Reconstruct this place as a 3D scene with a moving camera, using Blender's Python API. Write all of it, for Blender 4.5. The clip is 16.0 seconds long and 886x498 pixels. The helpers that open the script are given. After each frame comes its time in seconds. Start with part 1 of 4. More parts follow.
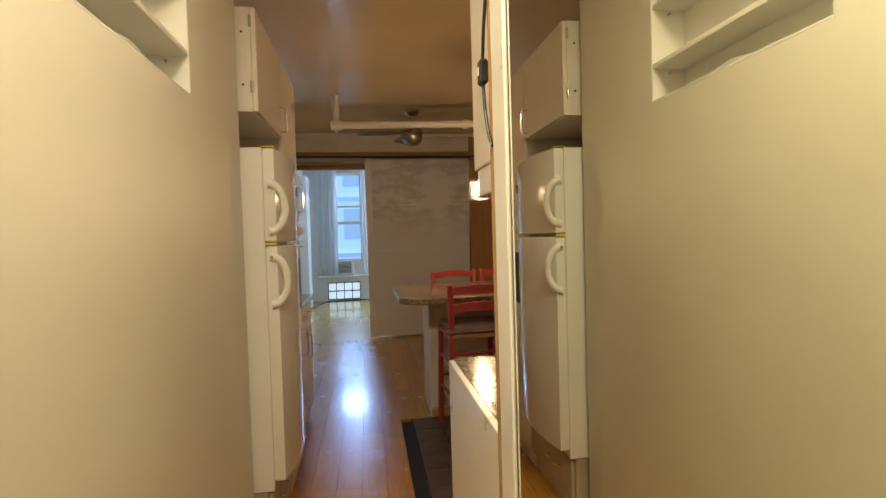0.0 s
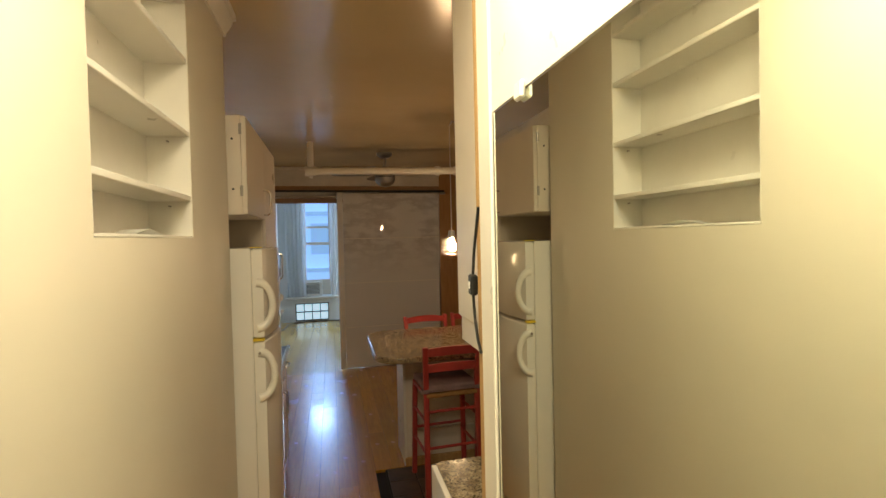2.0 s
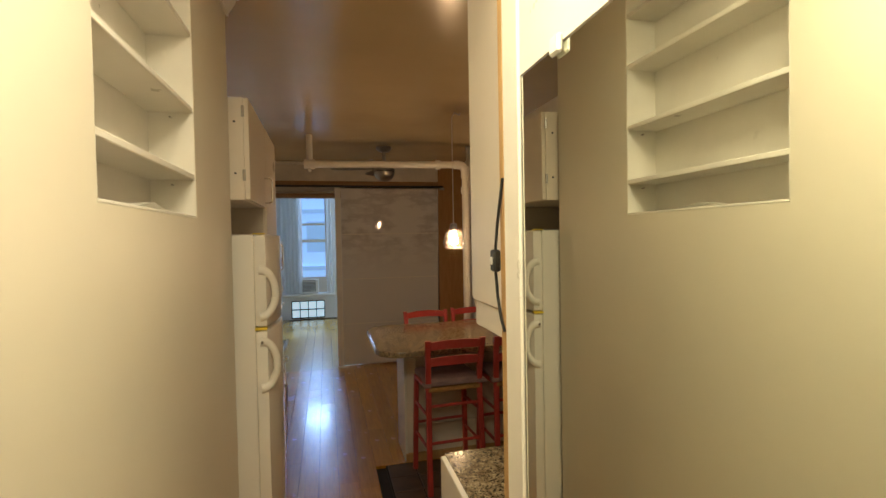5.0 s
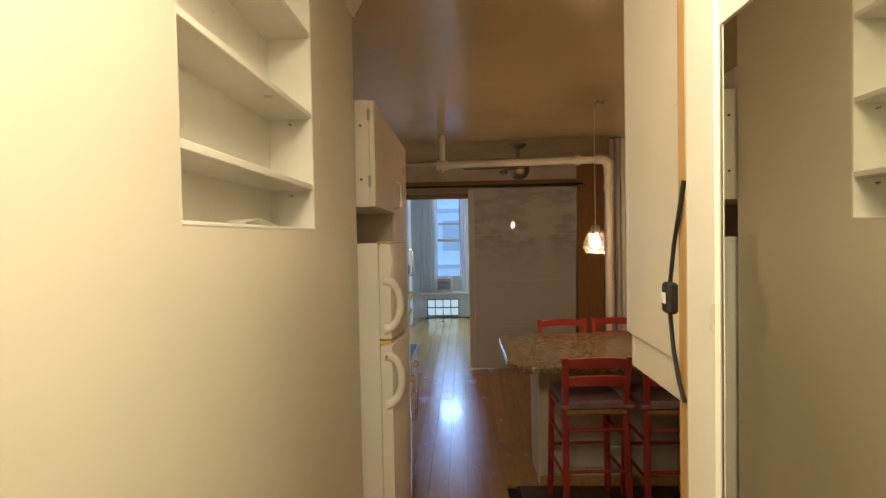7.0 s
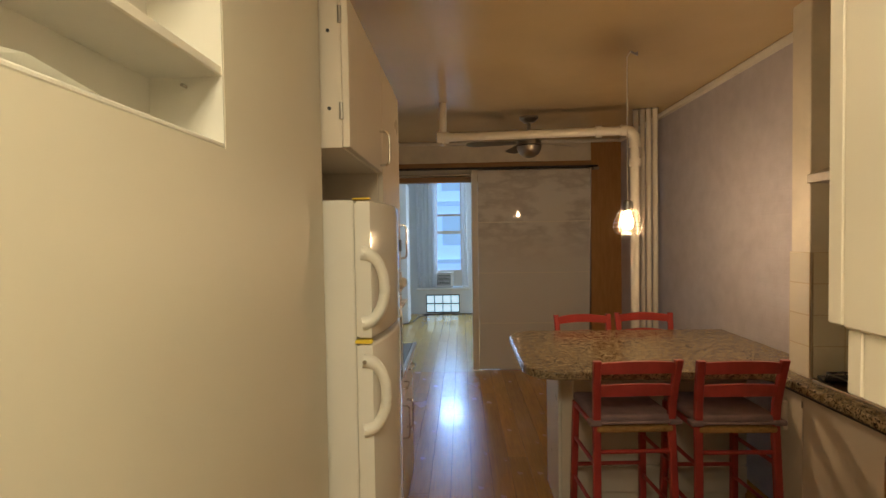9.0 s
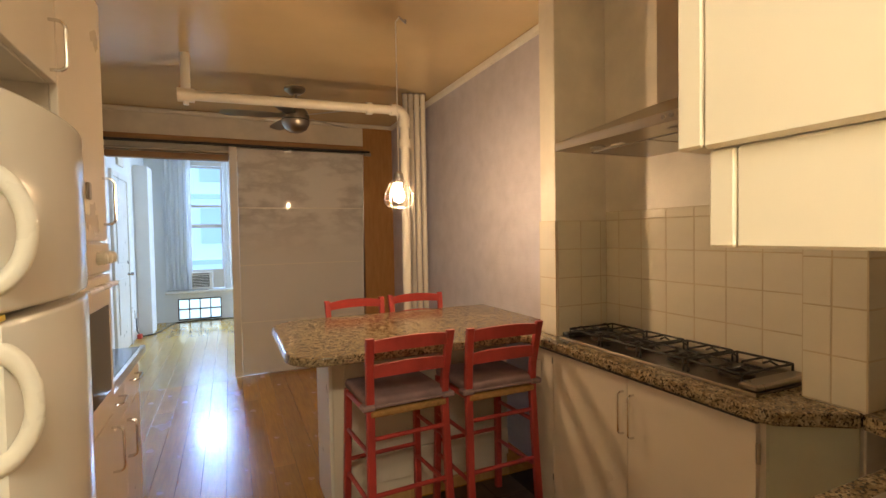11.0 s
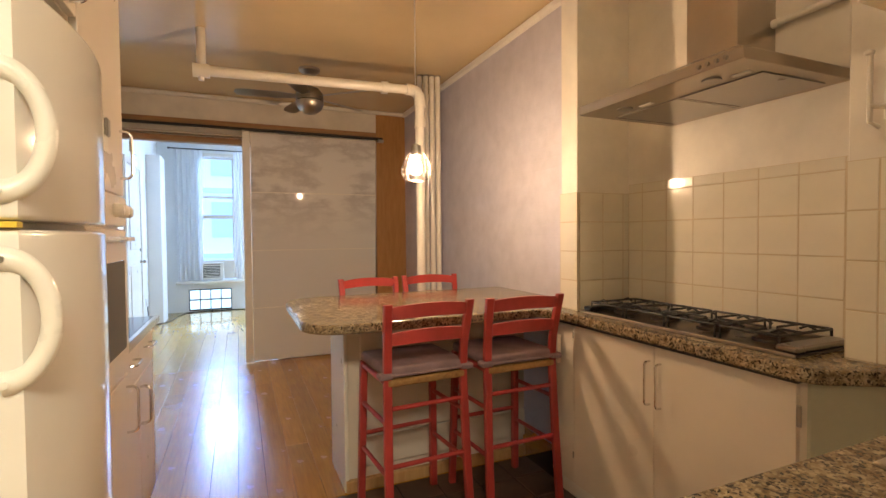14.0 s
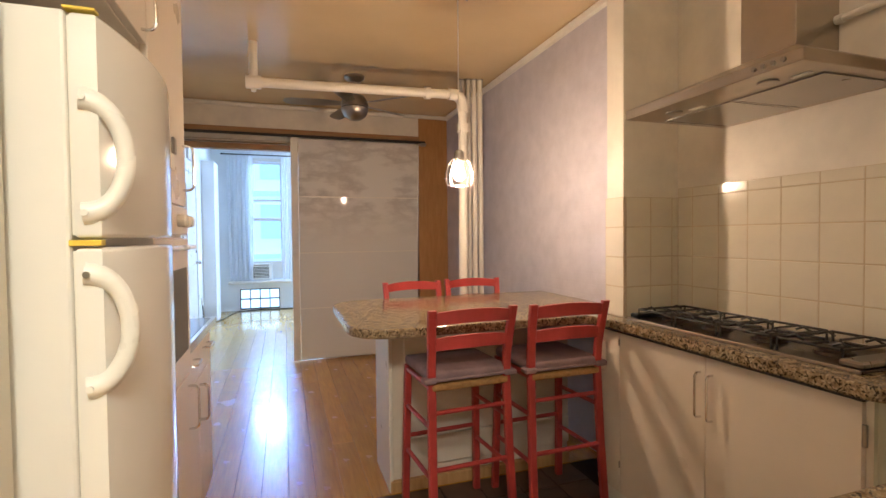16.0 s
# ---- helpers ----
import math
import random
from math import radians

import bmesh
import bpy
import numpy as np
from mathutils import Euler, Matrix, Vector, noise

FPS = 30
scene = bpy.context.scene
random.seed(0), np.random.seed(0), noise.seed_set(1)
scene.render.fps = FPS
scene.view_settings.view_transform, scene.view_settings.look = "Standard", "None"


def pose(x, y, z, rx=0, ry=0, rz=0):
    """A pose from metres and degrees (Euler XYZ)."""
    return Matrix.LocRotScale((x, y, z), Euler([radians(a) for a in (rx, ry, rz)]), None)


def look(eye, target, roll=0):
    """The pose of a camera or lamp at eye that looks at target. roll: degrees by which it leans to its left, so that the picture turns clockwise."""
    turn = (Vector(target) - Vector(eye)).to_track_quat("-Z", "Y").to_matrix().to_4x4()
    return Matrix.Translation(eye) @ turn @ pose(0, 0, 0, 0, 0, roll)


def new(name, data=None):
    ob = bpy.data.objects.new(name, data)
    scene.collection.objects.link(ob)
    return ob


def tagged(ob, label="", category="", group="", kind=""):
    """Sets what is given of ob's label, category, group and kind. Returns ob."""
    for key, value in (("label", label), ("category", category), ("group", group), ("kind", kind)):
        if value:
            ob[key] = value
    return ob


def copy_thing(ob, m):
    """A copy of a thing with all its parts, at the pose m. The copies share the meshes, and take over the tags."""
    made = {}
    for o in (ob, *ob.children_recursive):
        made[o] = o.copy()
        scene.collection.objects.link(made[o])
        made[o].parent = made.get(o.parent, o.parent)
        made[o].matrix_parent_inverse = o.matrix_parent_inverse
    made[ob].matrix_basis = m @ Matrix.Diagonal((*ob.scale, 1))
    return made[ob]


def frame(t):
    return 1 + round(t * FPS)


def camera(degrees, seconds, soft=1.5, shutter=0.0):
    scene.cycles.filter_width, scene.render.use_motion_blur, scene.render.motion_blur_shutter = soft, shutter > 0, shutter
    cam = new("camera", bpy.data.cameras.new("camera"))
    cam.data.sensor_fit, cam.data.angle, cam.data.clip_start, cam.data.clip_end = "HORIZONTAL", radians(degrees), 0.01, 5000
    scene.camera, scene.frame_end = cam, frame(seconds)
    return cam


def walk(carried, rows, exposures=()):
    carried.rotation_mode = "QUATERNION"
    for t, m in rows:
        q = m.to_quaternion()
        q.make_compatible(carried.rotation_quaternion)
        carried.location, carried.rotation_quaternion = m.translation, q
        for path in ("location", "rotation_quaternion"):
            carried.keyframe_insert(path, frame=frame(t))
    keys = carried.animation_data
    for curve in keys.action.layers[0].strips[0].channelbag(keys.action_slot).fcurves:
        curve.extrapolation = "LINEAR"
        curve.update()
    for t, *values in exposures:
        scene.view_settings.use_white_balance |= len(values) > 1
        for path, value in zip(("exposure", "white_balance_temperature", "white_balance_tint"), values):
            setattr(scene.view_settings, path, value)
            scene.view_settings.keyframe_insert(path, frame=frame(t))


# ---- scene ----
cam = camera(85.5, 16.0)
PATH = [
    (0, (-0.011, 0.63, 1.331), (0.301, 2.605, 1.275), -1.7),
    (0.5, (0.019, 0.58, 1.536), (0.31, 2.558, 1.495), -1.7),
    (1, (-0.021, 0.521, 1.638), (0.367, 2.483, 1.591), -1.4),
    (1.5, (-0.058, 0.513, 1.691), (0.375, 2.465, 1.638), -1.2),
    (2, (-0.085, 0.508, 1.738), (0.367, 2.455, 1.689), -1.3),
    (2.5, (-0.072, 0.512, 1.756), (0.413, 2.451, 1.701), -1.2),
    (3, (-0.092, 0.546, 1.73), (0.49, 2.458, 1.672), -1.0),
    (5.3, (-0.133, 0.576, 1.683), (0.294, 2.529, 1.634), -1.1),
    (5.5, (-0.137, 0.593, 1.715), (0.251, 2.554, 1.663), -1.1),
    (6, (-0.147, 0.622, 1.749), (0.104, 2.605, 1.694), -0.9),
    (6.5, (-0.122, 0.725, 1.737), (-0.031, 2.722, 1.681), -1.1),
    (7, (-0.09, 0.797, 1.728), (-0.17, 2.795, 1.679), -1.1),
    (7.5, (-0.125, 0.924, 1.704), (-0.34, 2.911, 1.647), -1.0),
    (8, (-0.175, 1.107, 1.671), (-0.405, 3.093, 1.614), -0.9),
    (8.5, (-0.216, 1.216, 1.642), (-0.441, 3.202, 1.59), -0.9),
    (9, (-0.124, 1.36, 1.609), (-0.202, 3.358, 1.551), -0.9),
    (9.5, (-0.083, 1.453, 1.564), (-0.022, 3.451, 1.512), -0.5),
    (10, (-0.086, 1.569, 1.507), (0.384, 3.513, 1.459), -0.4),
    (10.2, (-0.073, 1.59, 1.496), (0.558, 3.487, 1.45), -0.4),
    (12.3, (-0.013, 1.7, 1.32), (0.867, 3.495, 1.259), -0.9),
    (12.5, (-0.022, 1.7, 1.304), (0.855, 3.496, 1.252), -0.5),
    (13, (-0.037, 1.707, 1.301), (0.809, 3.518, 1.247), -0.6),
    (13.5, (-0.038, 1.716, 1.302), (0.782, 3.539, 1.248), -0.6),
    (14, (-0.058, 1.716, 1.294), (0.727, 3.555, 1.239), -0.5),
    (14.5, (-0.091, 1.718, 1.294), (0.625, 3.585, 1.244), -0.6),
    (15, (-0.091, 1.718, 1.291), (0.559, 3.609, 1.238), -0.5),
    (15.5, (-0.079, 1.715, 1.302), (0.557, 3.61, 1.249), -0.6),
    (16, (-0.076, 1.702, 1.323), (0.55, 3.601, 1.269), -0.6),
]
EXPOSURES = [(0.0, 0.38, 6550, 13), (3.0, 0.1, 6600, 9), (7.0, 0.05, 6600, 13), (8.5, 0.15, 6550, 11), (9.0, 0.32, 6550, 10), (10.0, 0.7, 6500, 11), (12.5, 1.47, 6500, 15), (16.0, 1.5, 5500, 16)]
walk(cam, [(t, look(eye, target, roll)) for t, eye, target, roll in PATH], EXPOSURES)

# ---- world and light ----
world = bpy.data.worlds.new("world")
scene.world = world
world.use_nodes = True
wn = world.node_tree
sky = wn.nodes.new("ShaderNodeTexSky")
sky.sky_type = 'NISHITA'
sky.sun_disc = False
sky.sun_elevation, sky.sun_rotation = radians(40), radians(120)
wn.nodes["Background"].inputs[1].default_value = 0.12
wn.links.new(sky.outputs[0], wn.nodes["Background"].inputs[0])


def area_lamp(name, eye, target, sx, sy, power, color):
    d = bpy.data.lights.new(name, 'AREA')
    d.shape, d.size, d.size_y, d.energy, d.color = 'RECTANGLE', sx, sy, power, color
    o = new(name, d)
    o.matrix_world = look(eye, target)
    return o


DAY = (0.34, 0.58, 1.0)
area_lamp("sky_daylight", (-0.4, 15.6, 3.72), (-0.4, 9.0, 2.0), 4.0, 0.55, 330, DAY)
# fill lamp added to brighten the living room, in an unseen window
area_lamp("unseen_window_fill", (1.10, 11.10, 1.65), (0.6, 8.0, 1.3), 0.55, 2.0, 50, (0.52, 0.72, 1.0))
area_lamp("hall_lamp_light", (-0.12, 0.98, 2.53), (-0.12, 1.00, 0.0), 0.42, 0.42, 18, (1.0, 0.93, 0.66))

# ---- materials ----


def nodes_of(name):
    m = bpy.data.materials.new(name)
    m.use_nodes = True
    return m, m.node_tree, m.node_tree.nodes["Principled BSDF"]


def ramp(t, fac, stops):
    r = t.nodes.new("ShaderNodeValToRGB")
    while len(r.color_ramp.elements) < len(stops):
        r.color_ramp.elements.new(0.5)
    for e, (p, c) in zip(r.color_ramp.elements, stops):
        e.position, e.color = p, (*c, 1)
    t.links.new(fac, r.inputs[0])
    return r.outputs[0]


def coords(t, scale=(1, 1, 1)):
    c = t.nodes.new("ShaderNodeTexCoord")
    mp = t.nodes.new("ShaderNodeMapping")
    mp.inputs["Scale"].default_value = scale
    t.links.new(c.outputs["Object"], mp.inputs[0])
    return mp.outputs[0]


def noise_tex(t, vec, scale, detail=4, rough=0.55):
    n = t.nodes.new("ShaderNodeTexNoise")
    n.inputs["Scale"].default_value, n.inputs["Detail"].default_value, n.inputs["Roughness"].default_value = scale, detail, rough
    t.links.new(vec, n.inputs["Vector"])
    return n.outputs["Fac"]


def bump(t, b, h, strength, dist=0.002):
    n = t.nodes.new("ShaderNodeBump")
    n.inputs["Strength"].default_value, n.inputs["Distance"].default_value = strength, dist
    t.links.new(h, n.inputs["Height"])
    t.links.new(n.outputs[0], b.inputs["Normal"])


def mix(t, fac, a, b, mode='MIX'):
    n = t.nodes.new("ShaderNodeMix")
    n.data_type, n.blend_type = 'RGBA', mode
    for sock, v in ((n.inputs[0], fac), (n.inputs[6], a), (n.inputs[7], b)):
        if isinstance(v, bpy.types.NodeSocket):
            t.links.new(v, sock)
        else:
            sock.default_value = v if isinstance(v, (int, float)) else (*v, 1)
    return n.outputs[2]


def plain(name, color, rough=0.5, metal=0.0, var=0.08, scale=6.0, bumps=0.1, fine=90.0, coat=0.0):
    """Paint, plastic or metal with stains at one scale and grain at another."""
    m, t, b = nodes_of(name)
    v = coords(t)
    big, small = noise_tex(t, v, scale), noise_tex(t, v, fine, 3)
    dark = tuple(c * (1 - 2.0 * var) for c in color)
    lite = tuple(min(1, c * (1 + 0.6 * var)) for c in color)
    t.links.new(ramp(t, big, [(0.3, dark), (0.7, lite)]), b.inputs["Base Color"])
    rr = t.nodes.new("ShaderNodeMapRange")
    rr.inputs[3].default_value, rr.inputs[4].default_value = max(0.02, rough - 0.08), rough + 0.08
    t.links.new(big, rr.inputs[0])
    t.links.new(rr.outputs[0], b.inputs["Roughness"])
    b.inputs["Metallic"].default_value = metal
    b.inputs["Coat Weight"].default_value = coat
    b.inputs["Coat Roughness"].default_value = 0.1
    if bumps:
        bump(t, b, small, bumps, 0.001)
    return m


def wood(name, c1, c2, rough, stretch, coat=0.0, random_tone=0.3, gloss=0.12):
    m, t, b = nodes_of(name)
    v = coords(t, stretch)
    info = t.nodes.new("ShaderNodeObjectInfo")
    add = t.nodes.new("ShaderNodeVectorMath")
    sc = t.nodes.new("ShaderNodeVectorMath")
    sc.operation = 'SCALE'
    sc.inputs[0].default_value = (13.0, 7.0, 3.0)
    t.links.new(info.outputs["Random"], sc.inputs["Scale"])
    t.links.new(v, add.inputs[0])
    t.links.new(sc.outputs[0], add.inputs[1])
    grain = noise_tex(t, add.outputs[0], 5, 8, 0.65)
    col = ramp(t, grain, [(0.3, c1), (0.68, c2)])
    tone = ramp(t, info.outputs["Random"], [(0.0, (1 - random_tone,) * 3), (1.0, (1, 1, 1))])
    col = mix(t, 1.0, col, tone, 'MULTIPLY')
    t.links.new(col, b.inputs["Base Color"])
    wear = noise_tex(t, coords(t), 3.0, 5)
    rr = t.nodes.new("ShaderNodeMapRange")
    rr.inputs[3].default_value, rr.inputs[4].default_value = rough - 0.07, rough + 0.1
    t.links.new(wear, rr.inputs[0])
    t.links.new(rr.outputs[0], b.inputs["Roughness"])
    b.inputs["Coat Weight"].default_value = coat
    b.inputs["Coat Roughness"].default_value = gloss
    bump(t, b, grain, 0.05, 0.001)
    return m


def granite_mat():
    m, t, b = nodes_of("granite")
    v = coords(t)
    vo = t.nodes.new("ShaderNodeTexVoronoi")
    vo.inputs["Scale"].default_value = 185
    n1 = noise_tex(t, v, 30, 3)
    warp = t.nodes.new("ShaderNodeVectorMath")
    warp.operation = 'MULTIPLY_ADD'
    t.links.new(n1, warp.inputs[0])
    warp.inputs[1].default_value = (0.03, 0.03, 0.03)
    t.links.new(v, warp.inputs[2])
    t.links.new(warp.outputs[0], vo.inputs["Vector"])
    sep = t.nodes.new("ShaderNodeSeparateColor")
    t.links.new(vo.outputs["Color"], sep.inputs[0])
    col = ramp(t, sep.outputs[0], [(0.0, (0.03, 0.025, 0.02)), (0.18, (0.05, 0.04, 0.03)), (0.24, (0.20, 0.15, 0.10)),
                                  (0.5, (0.34, 0.26, 0.145)), (0.75, (0.46, 0.38, 0.24)), (1.0, (0.26, 0.19, 0.10))])
    blot = ramp(t, noise_tex(t, v, 28, 4), [(0.36, (0.55, 0.5, 0.45)), (0.58, (1, 1, 1))])
    t.links.new(mix(t, 1.0, col, blot, 'MULTIPLY'), b.inputs["Base Color"])
    b.inputs["Roughness"].default_value = 0.16
    return m


def marble_panel_mat():
    m, t, b = nodes_of("veined_white_glass")
    v = coords(t, (0.7, 1, 1.6))
    n = noise_tex(t, v, 2.3, 6, 0.6)
    sep = t.nodes.new("ShaderNodeSeparateXYZ")
    t.links.new(coords(t), sep.inputs[0])
    up = t.nodes.new("ShaderNodeMapRange")
    up.inputs[1].default_value, up.inputs[2].default_value = 1.2, 1.7
    t.links.new(sep.outputs[2], up.inputs[0])
    vein = ramp(t, n, [(0.44, (0.74, 0.72, 0.69)), (0.54, (0.56, 0.53, 0.51)), (0.62, (0.73, 0.71, 0.68))])
    t.links.new(mix(t, up.outputs[0], (0.72, 0.70, 0.67), vein), b.inputs["Base Color"])
    b.inputs["Roughness"].default_value = 0.02
    return m


def painted_brick_mat():
    m, t, b = nodes_of("lavender_painted_brick")
    c = t.nodes.new("ShaderNodeTexCoord")
    sep = t.nodes.new("ShaderNodeSeparateXYZ")
    com = t.nodes.new("ShaderNodeCombineXYZ")
    t.links.new(c.outputs["Object"], sep.inputs[0])
    t.links.new(sep.outputs[1], com.inputs[0])
    t.links.new(sep.outputs[2], com.inputs[1])
    br = t.nodes.new("ShaderNodeTexBrick")
    br.inputs["Scale"].default_value = 1.0
    br.inputs["Brick Width"].default_value, br.inputs["Row Height"].default_value = 0.21, 0.068
    br.inputs["Mortar Size"].default_value, br.inputs["Mortar Smooth"].default_value = 0.008, 1.0
    t.links.new(com.outputs[0], br.inputs["Vector"])
    n = noise_tex(t, c.outputs["Object"], 7, 7, 0.62)
    t.links.new(ramp(t, n, [(0.3, (0.48, 0.45, 0.50)), (0.7, (0.58, 0.545, 0.595))]), b.inputs["Base Color"])
    mth = t.nodes.new("ShaderNodeMath")
    mth.operation = 'MULTIPLY_ADD'
    mth.inputs[1].default_value = -0.07
    t.links.new(br.outputs["Fac"], mth.inputs[0])
    t.links.new(n, mth.inputs[2])
    b.inputs["Roughness"].default_value = 0.38
    bump(t, b, mth.outputs[0], 0.35, 0.012)
    return m


def emitter(name, color, strength):
    m, t, b = nodes_of(name)
    b.inputs["Base Color"].default_value = (*color, 1)
    b.inputs["Emission Color"].default_value = (*color, 1)
    b.inputs["Emission Strength"].default_value = strength
    return m


def glass_mat(name, color=(1, 1, 1), rough=0.02):
    m, t, b = nodes_of(name)
    b.inputs["Base Color"].default_value = (*color, 1)
    b.inputs["Transmission Weight"].default_value = 1
    b.inputs["Roughness"].default_value = rough
    b.inputs["IOR"].default_value = 1.1
    return m


def curtain_mat():
    m, t, b = nodes_of("sheer_white_cotton")
    b.inputs["Base Color"].default_value = (0.93, 0.93, 0.93, 1)
    b.inputs["Roughness"].default_value = 0.9
    tr = t.nodes.new("ShaderNodeBsdfTranslucent")
    tr.inputs[0].default_value = (0.93, 0.94, 0.95, 1)
    mx = t.nodes.new("ShaderNodeMixShader")
    mx.inputs[0].default_value = 0.5
    t.links.new(b.outputs[0], mx.inputs[1])
    t.links.new(tr.outputs[0], mx.inputs[2])
    t.links.new(mx.outputs[0], t.nodes["Material Output"].inputs[0])
    return m


M_WALL = plain("cream_wall_paint", (0.70, 0.64, 0.52), 0.45, var=0.03, scale=1.5, bumps=0.12, fine=60)
M_WHITE = plain("white_wall_paint", (0.76, 0.70, 0.60), 0.42, var=0.075, scale=4.5, bumps=1.0, fine=11)
M_LIVWALL = plain("white_living_room_paint", (0.80, 0.81, 0.80), 0.55, var=0.03, scale=2, bumps=0.15, fine=30)
M_TRIM = plain("white_gloss_trim", (0.78, 0.74, 0.66), 0.3, var=0.03, bumps=0.1, fine=30)
M_CEIL = plain("glossy_cream_ceiling_paint", (0.66, 0.51, 0.29), 0.22, var=0.05, scale=1.2, bumps=0.12, fine=8)
M_CAB = plain("cream_laminate", (0.74, 0.66, 0.56), 0.3, var=0.03, scale=3, bumps=0.03)
M_CABGREY = plain("pale_green_board", (0.50, 0.50, 0.38), 0.5, var=0.06, bumps=0.08)
M_FRIDGE = plain("white_enamel", (0.80, 0.77, 0.71), 0.10, var=0.02, scale=2, bumps=0.0, coat=0.0)
M_PLASTIC = plain("white_plastic", (0.82, 0.79, 0.72), 0.28, var=0.02, bumps=0.0)
M_YELLOW = plain("yellow_tape", (0.75, 0.55, 0.05), 0.45, var=0.1)
M_DARK = plain("dark_gap", (0.03, 0.03, 0.03), 0.6, var=0.2)
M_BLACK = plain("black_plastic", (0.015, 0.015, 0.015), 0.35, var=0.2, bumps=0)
M_IRON = plain("black_cast_iron", (0.009, 0.008, 0.008), 0.42, var=0.3, bumps=0.2)
M_STEEL = plain("brushed_steel", (0.50, 0.44, 0.36), 0.34, metal=1.0, var=0.05, bumps=0.04, fine=300)
M_CHROME = plain("chrome", (0.72, 0.70, 0.68), 0.15, metal=1.0, var=0.03, bumps=0)
M_NICKEL = plain("brushed_nickel", (0.40, 0.37, 0.33), 0.3, metal=1.0, var=0.06, bumps=0.03)
# stained steel; the dark brown it reflects is put into the colour too
M_TRAY = plain("stained_steel_dark_reflection", (0.11, 0.085, 0.066), 0.3, metal=1.0, var=0.25, scale=14, bumps=0.05)
M_RED = plain("red_painted_wood", (0.40, 0.045, 0.038), 0.38, var=0.14, scale=9, bumps=0.1, fine=70)
M_CUSHION = plain("mauve_cotton", (0.25, 0.165, 0.17), 0.85, var=0.12, scale=12, bumps=0.4, fine=350)
M_RUSH = wood("woven_rush", (0.26, 0.12, 0.03), (0.50, 0.28, 0.09), 0.7, (8, 60, 8))
M_PLANK = wood("varnished_pine", (0.46, 0.195, 0.016), (0.66, 0.32, 0.032), 0.24, (14, 0.9, 3), coat=0.6, random_tone=0.2, gloss=0.10)
M_LIVING = wood("pale_varnished_pine", (0.48, 0.28, 0.06), (0.62, 0.40, 0.10), 0.22, (14, 0.9, 3), coat=0.5, random_tone=0.15, gloss=0.06)
M_PLY = wood("stained_plywood", (0.50, 0.24, 0.07), (0.62, 0.33, 0.11), 0.38, (5, 3, 0.8))
M_TRIMWOOD = wood("oak_trim", (0.30, 0.15, 0.06), (0.42, 0.24, 0.10), 0.4, (1, 8, 8))
M_RAW = wood("raw_pine_edge", (0.45, 0.25, 0.09), (0.58, 0.36, 0.15), 0.6, (9, 9, 1))
M_TILE = plain("cream_glazed_tile", (0.74, 0.68, 0.55), 0.12, var=0.04, scale=5, bumps=0.06, fine=12)
M_GROUT = plain("tan_grout", (0.60, 0.49, 0.33), 0.9, var=0.1, bumps=0.3)
M_SLATE = plain("dark_brown_floor_tile", (0.10, 0.055, 0.035), 0.42, var=0.3, scale=7, bumps=0.3, fine=40)
M_SLATEGROUT = plain("dark_grout", (0.03, 0.022, 0.018), 0.9, var=0.2)
M_GRANITE = granite_mat()
M_PANEL = marble_panel_mat()
M_BRICK = painted_brick_mat()
M_GLASS = glass_mat("clear_glass")
M_OVEN = plain("dark_oven_glass", (0.05, 0.045, 0.04), 0.08, var=0.1, bumps=0)
M_CURTAIN = curtain_mat()
M_BULB = emitter("lit_bulb", (1.0, 0.68, 0.37), 310)
M_SHADE = emitter("lit_opal_glass", (1.0, 0.8, 0.55), 4)
M_DOME = emitter("dim_opal_glass", (1.0, 0.78, 0.50), 2.8)
# facade colours give off their own light in place of daylight
M_OUT = emitter("glowing_facade", (0.36, 0.62, 1.0), 0.52)
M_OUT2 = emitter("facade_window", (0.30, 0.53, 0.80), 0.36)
# window panes that emit the daylight themselves
M_OUT3 = emitter("glowing_glass_block", (0.62, 0.85, 1.0), 0.62)
M_BEIGE = plain("beige_painted_plinth", (0.50, 0.42, 0.28), 0.5, var=0.1)
M_PAPER = plain("torn_paper", (0.85, 0.82, 0.74), 0.9, var=0.05)
M_REDPLUG = plain("red_plastic", (0.6, 0.06, 0.03), 0.4)
M_MIRROR = plain("silvered_glass", (0.86, 0.89, 0.80), 0.0, metal=1.0, var=0.0, bumps=0)
M_MIRROR.node_tree.nodes["Principled BSDF"].inputs["Roughness"].default_value = 0.0
for lk in list(M_MIRROR.node_tree.links):
    if lk.to_socket.name == "Roughness":
        M_MIRROR.node_tree.links.remove(lk)

# ---- mesh helpers ----
ORIGIN = {}


def thing(name, at, label, category, group="", kind=""):
    o = new(name)
    o.empty_display_size = 0.1
    o.location = at
    ORIGIN[o.name] = Vector(at)
    return tagged(o, label, category, group, kind)


def mesh_of(name, bm, material, smooth=False):
    me = bpy.data.meshes.new(name)
    bmesh.ops.recalc_face_normals(bm, faces=bm.faces)
    bm.to_mesh(me)
    bm.free()
    me.materials.append(material)
    if smooth:
        for p in me.polygons:
            p.use_smooth = True
        me.set_sharp_from_angle(angle=radians(40))
    return me


def part(name, bm, material, parent, label="", smooth=False):
    """One mesh under a thing or a part; the bmesh is in world metres."""
    org = ORIGIN[parent.name]
    bmesh.ops.translate(bm, verts=bm.verts, vec=-org)
    o = new(name, mesh_of(name, bm, material, smooth))
    o.parent = parent
    ORIGIN[o.name] = org
    return tagged(o, label)


def solid(name, bm, material, label="", category="", kind="structure", smooth=False, group=""):
    o = new(name, mesh_of(name, bm, material, smooth))
    ORIGIN[o.name] = Vector((0, 0, 0))
    return tagged(o, label, category, group, kind)


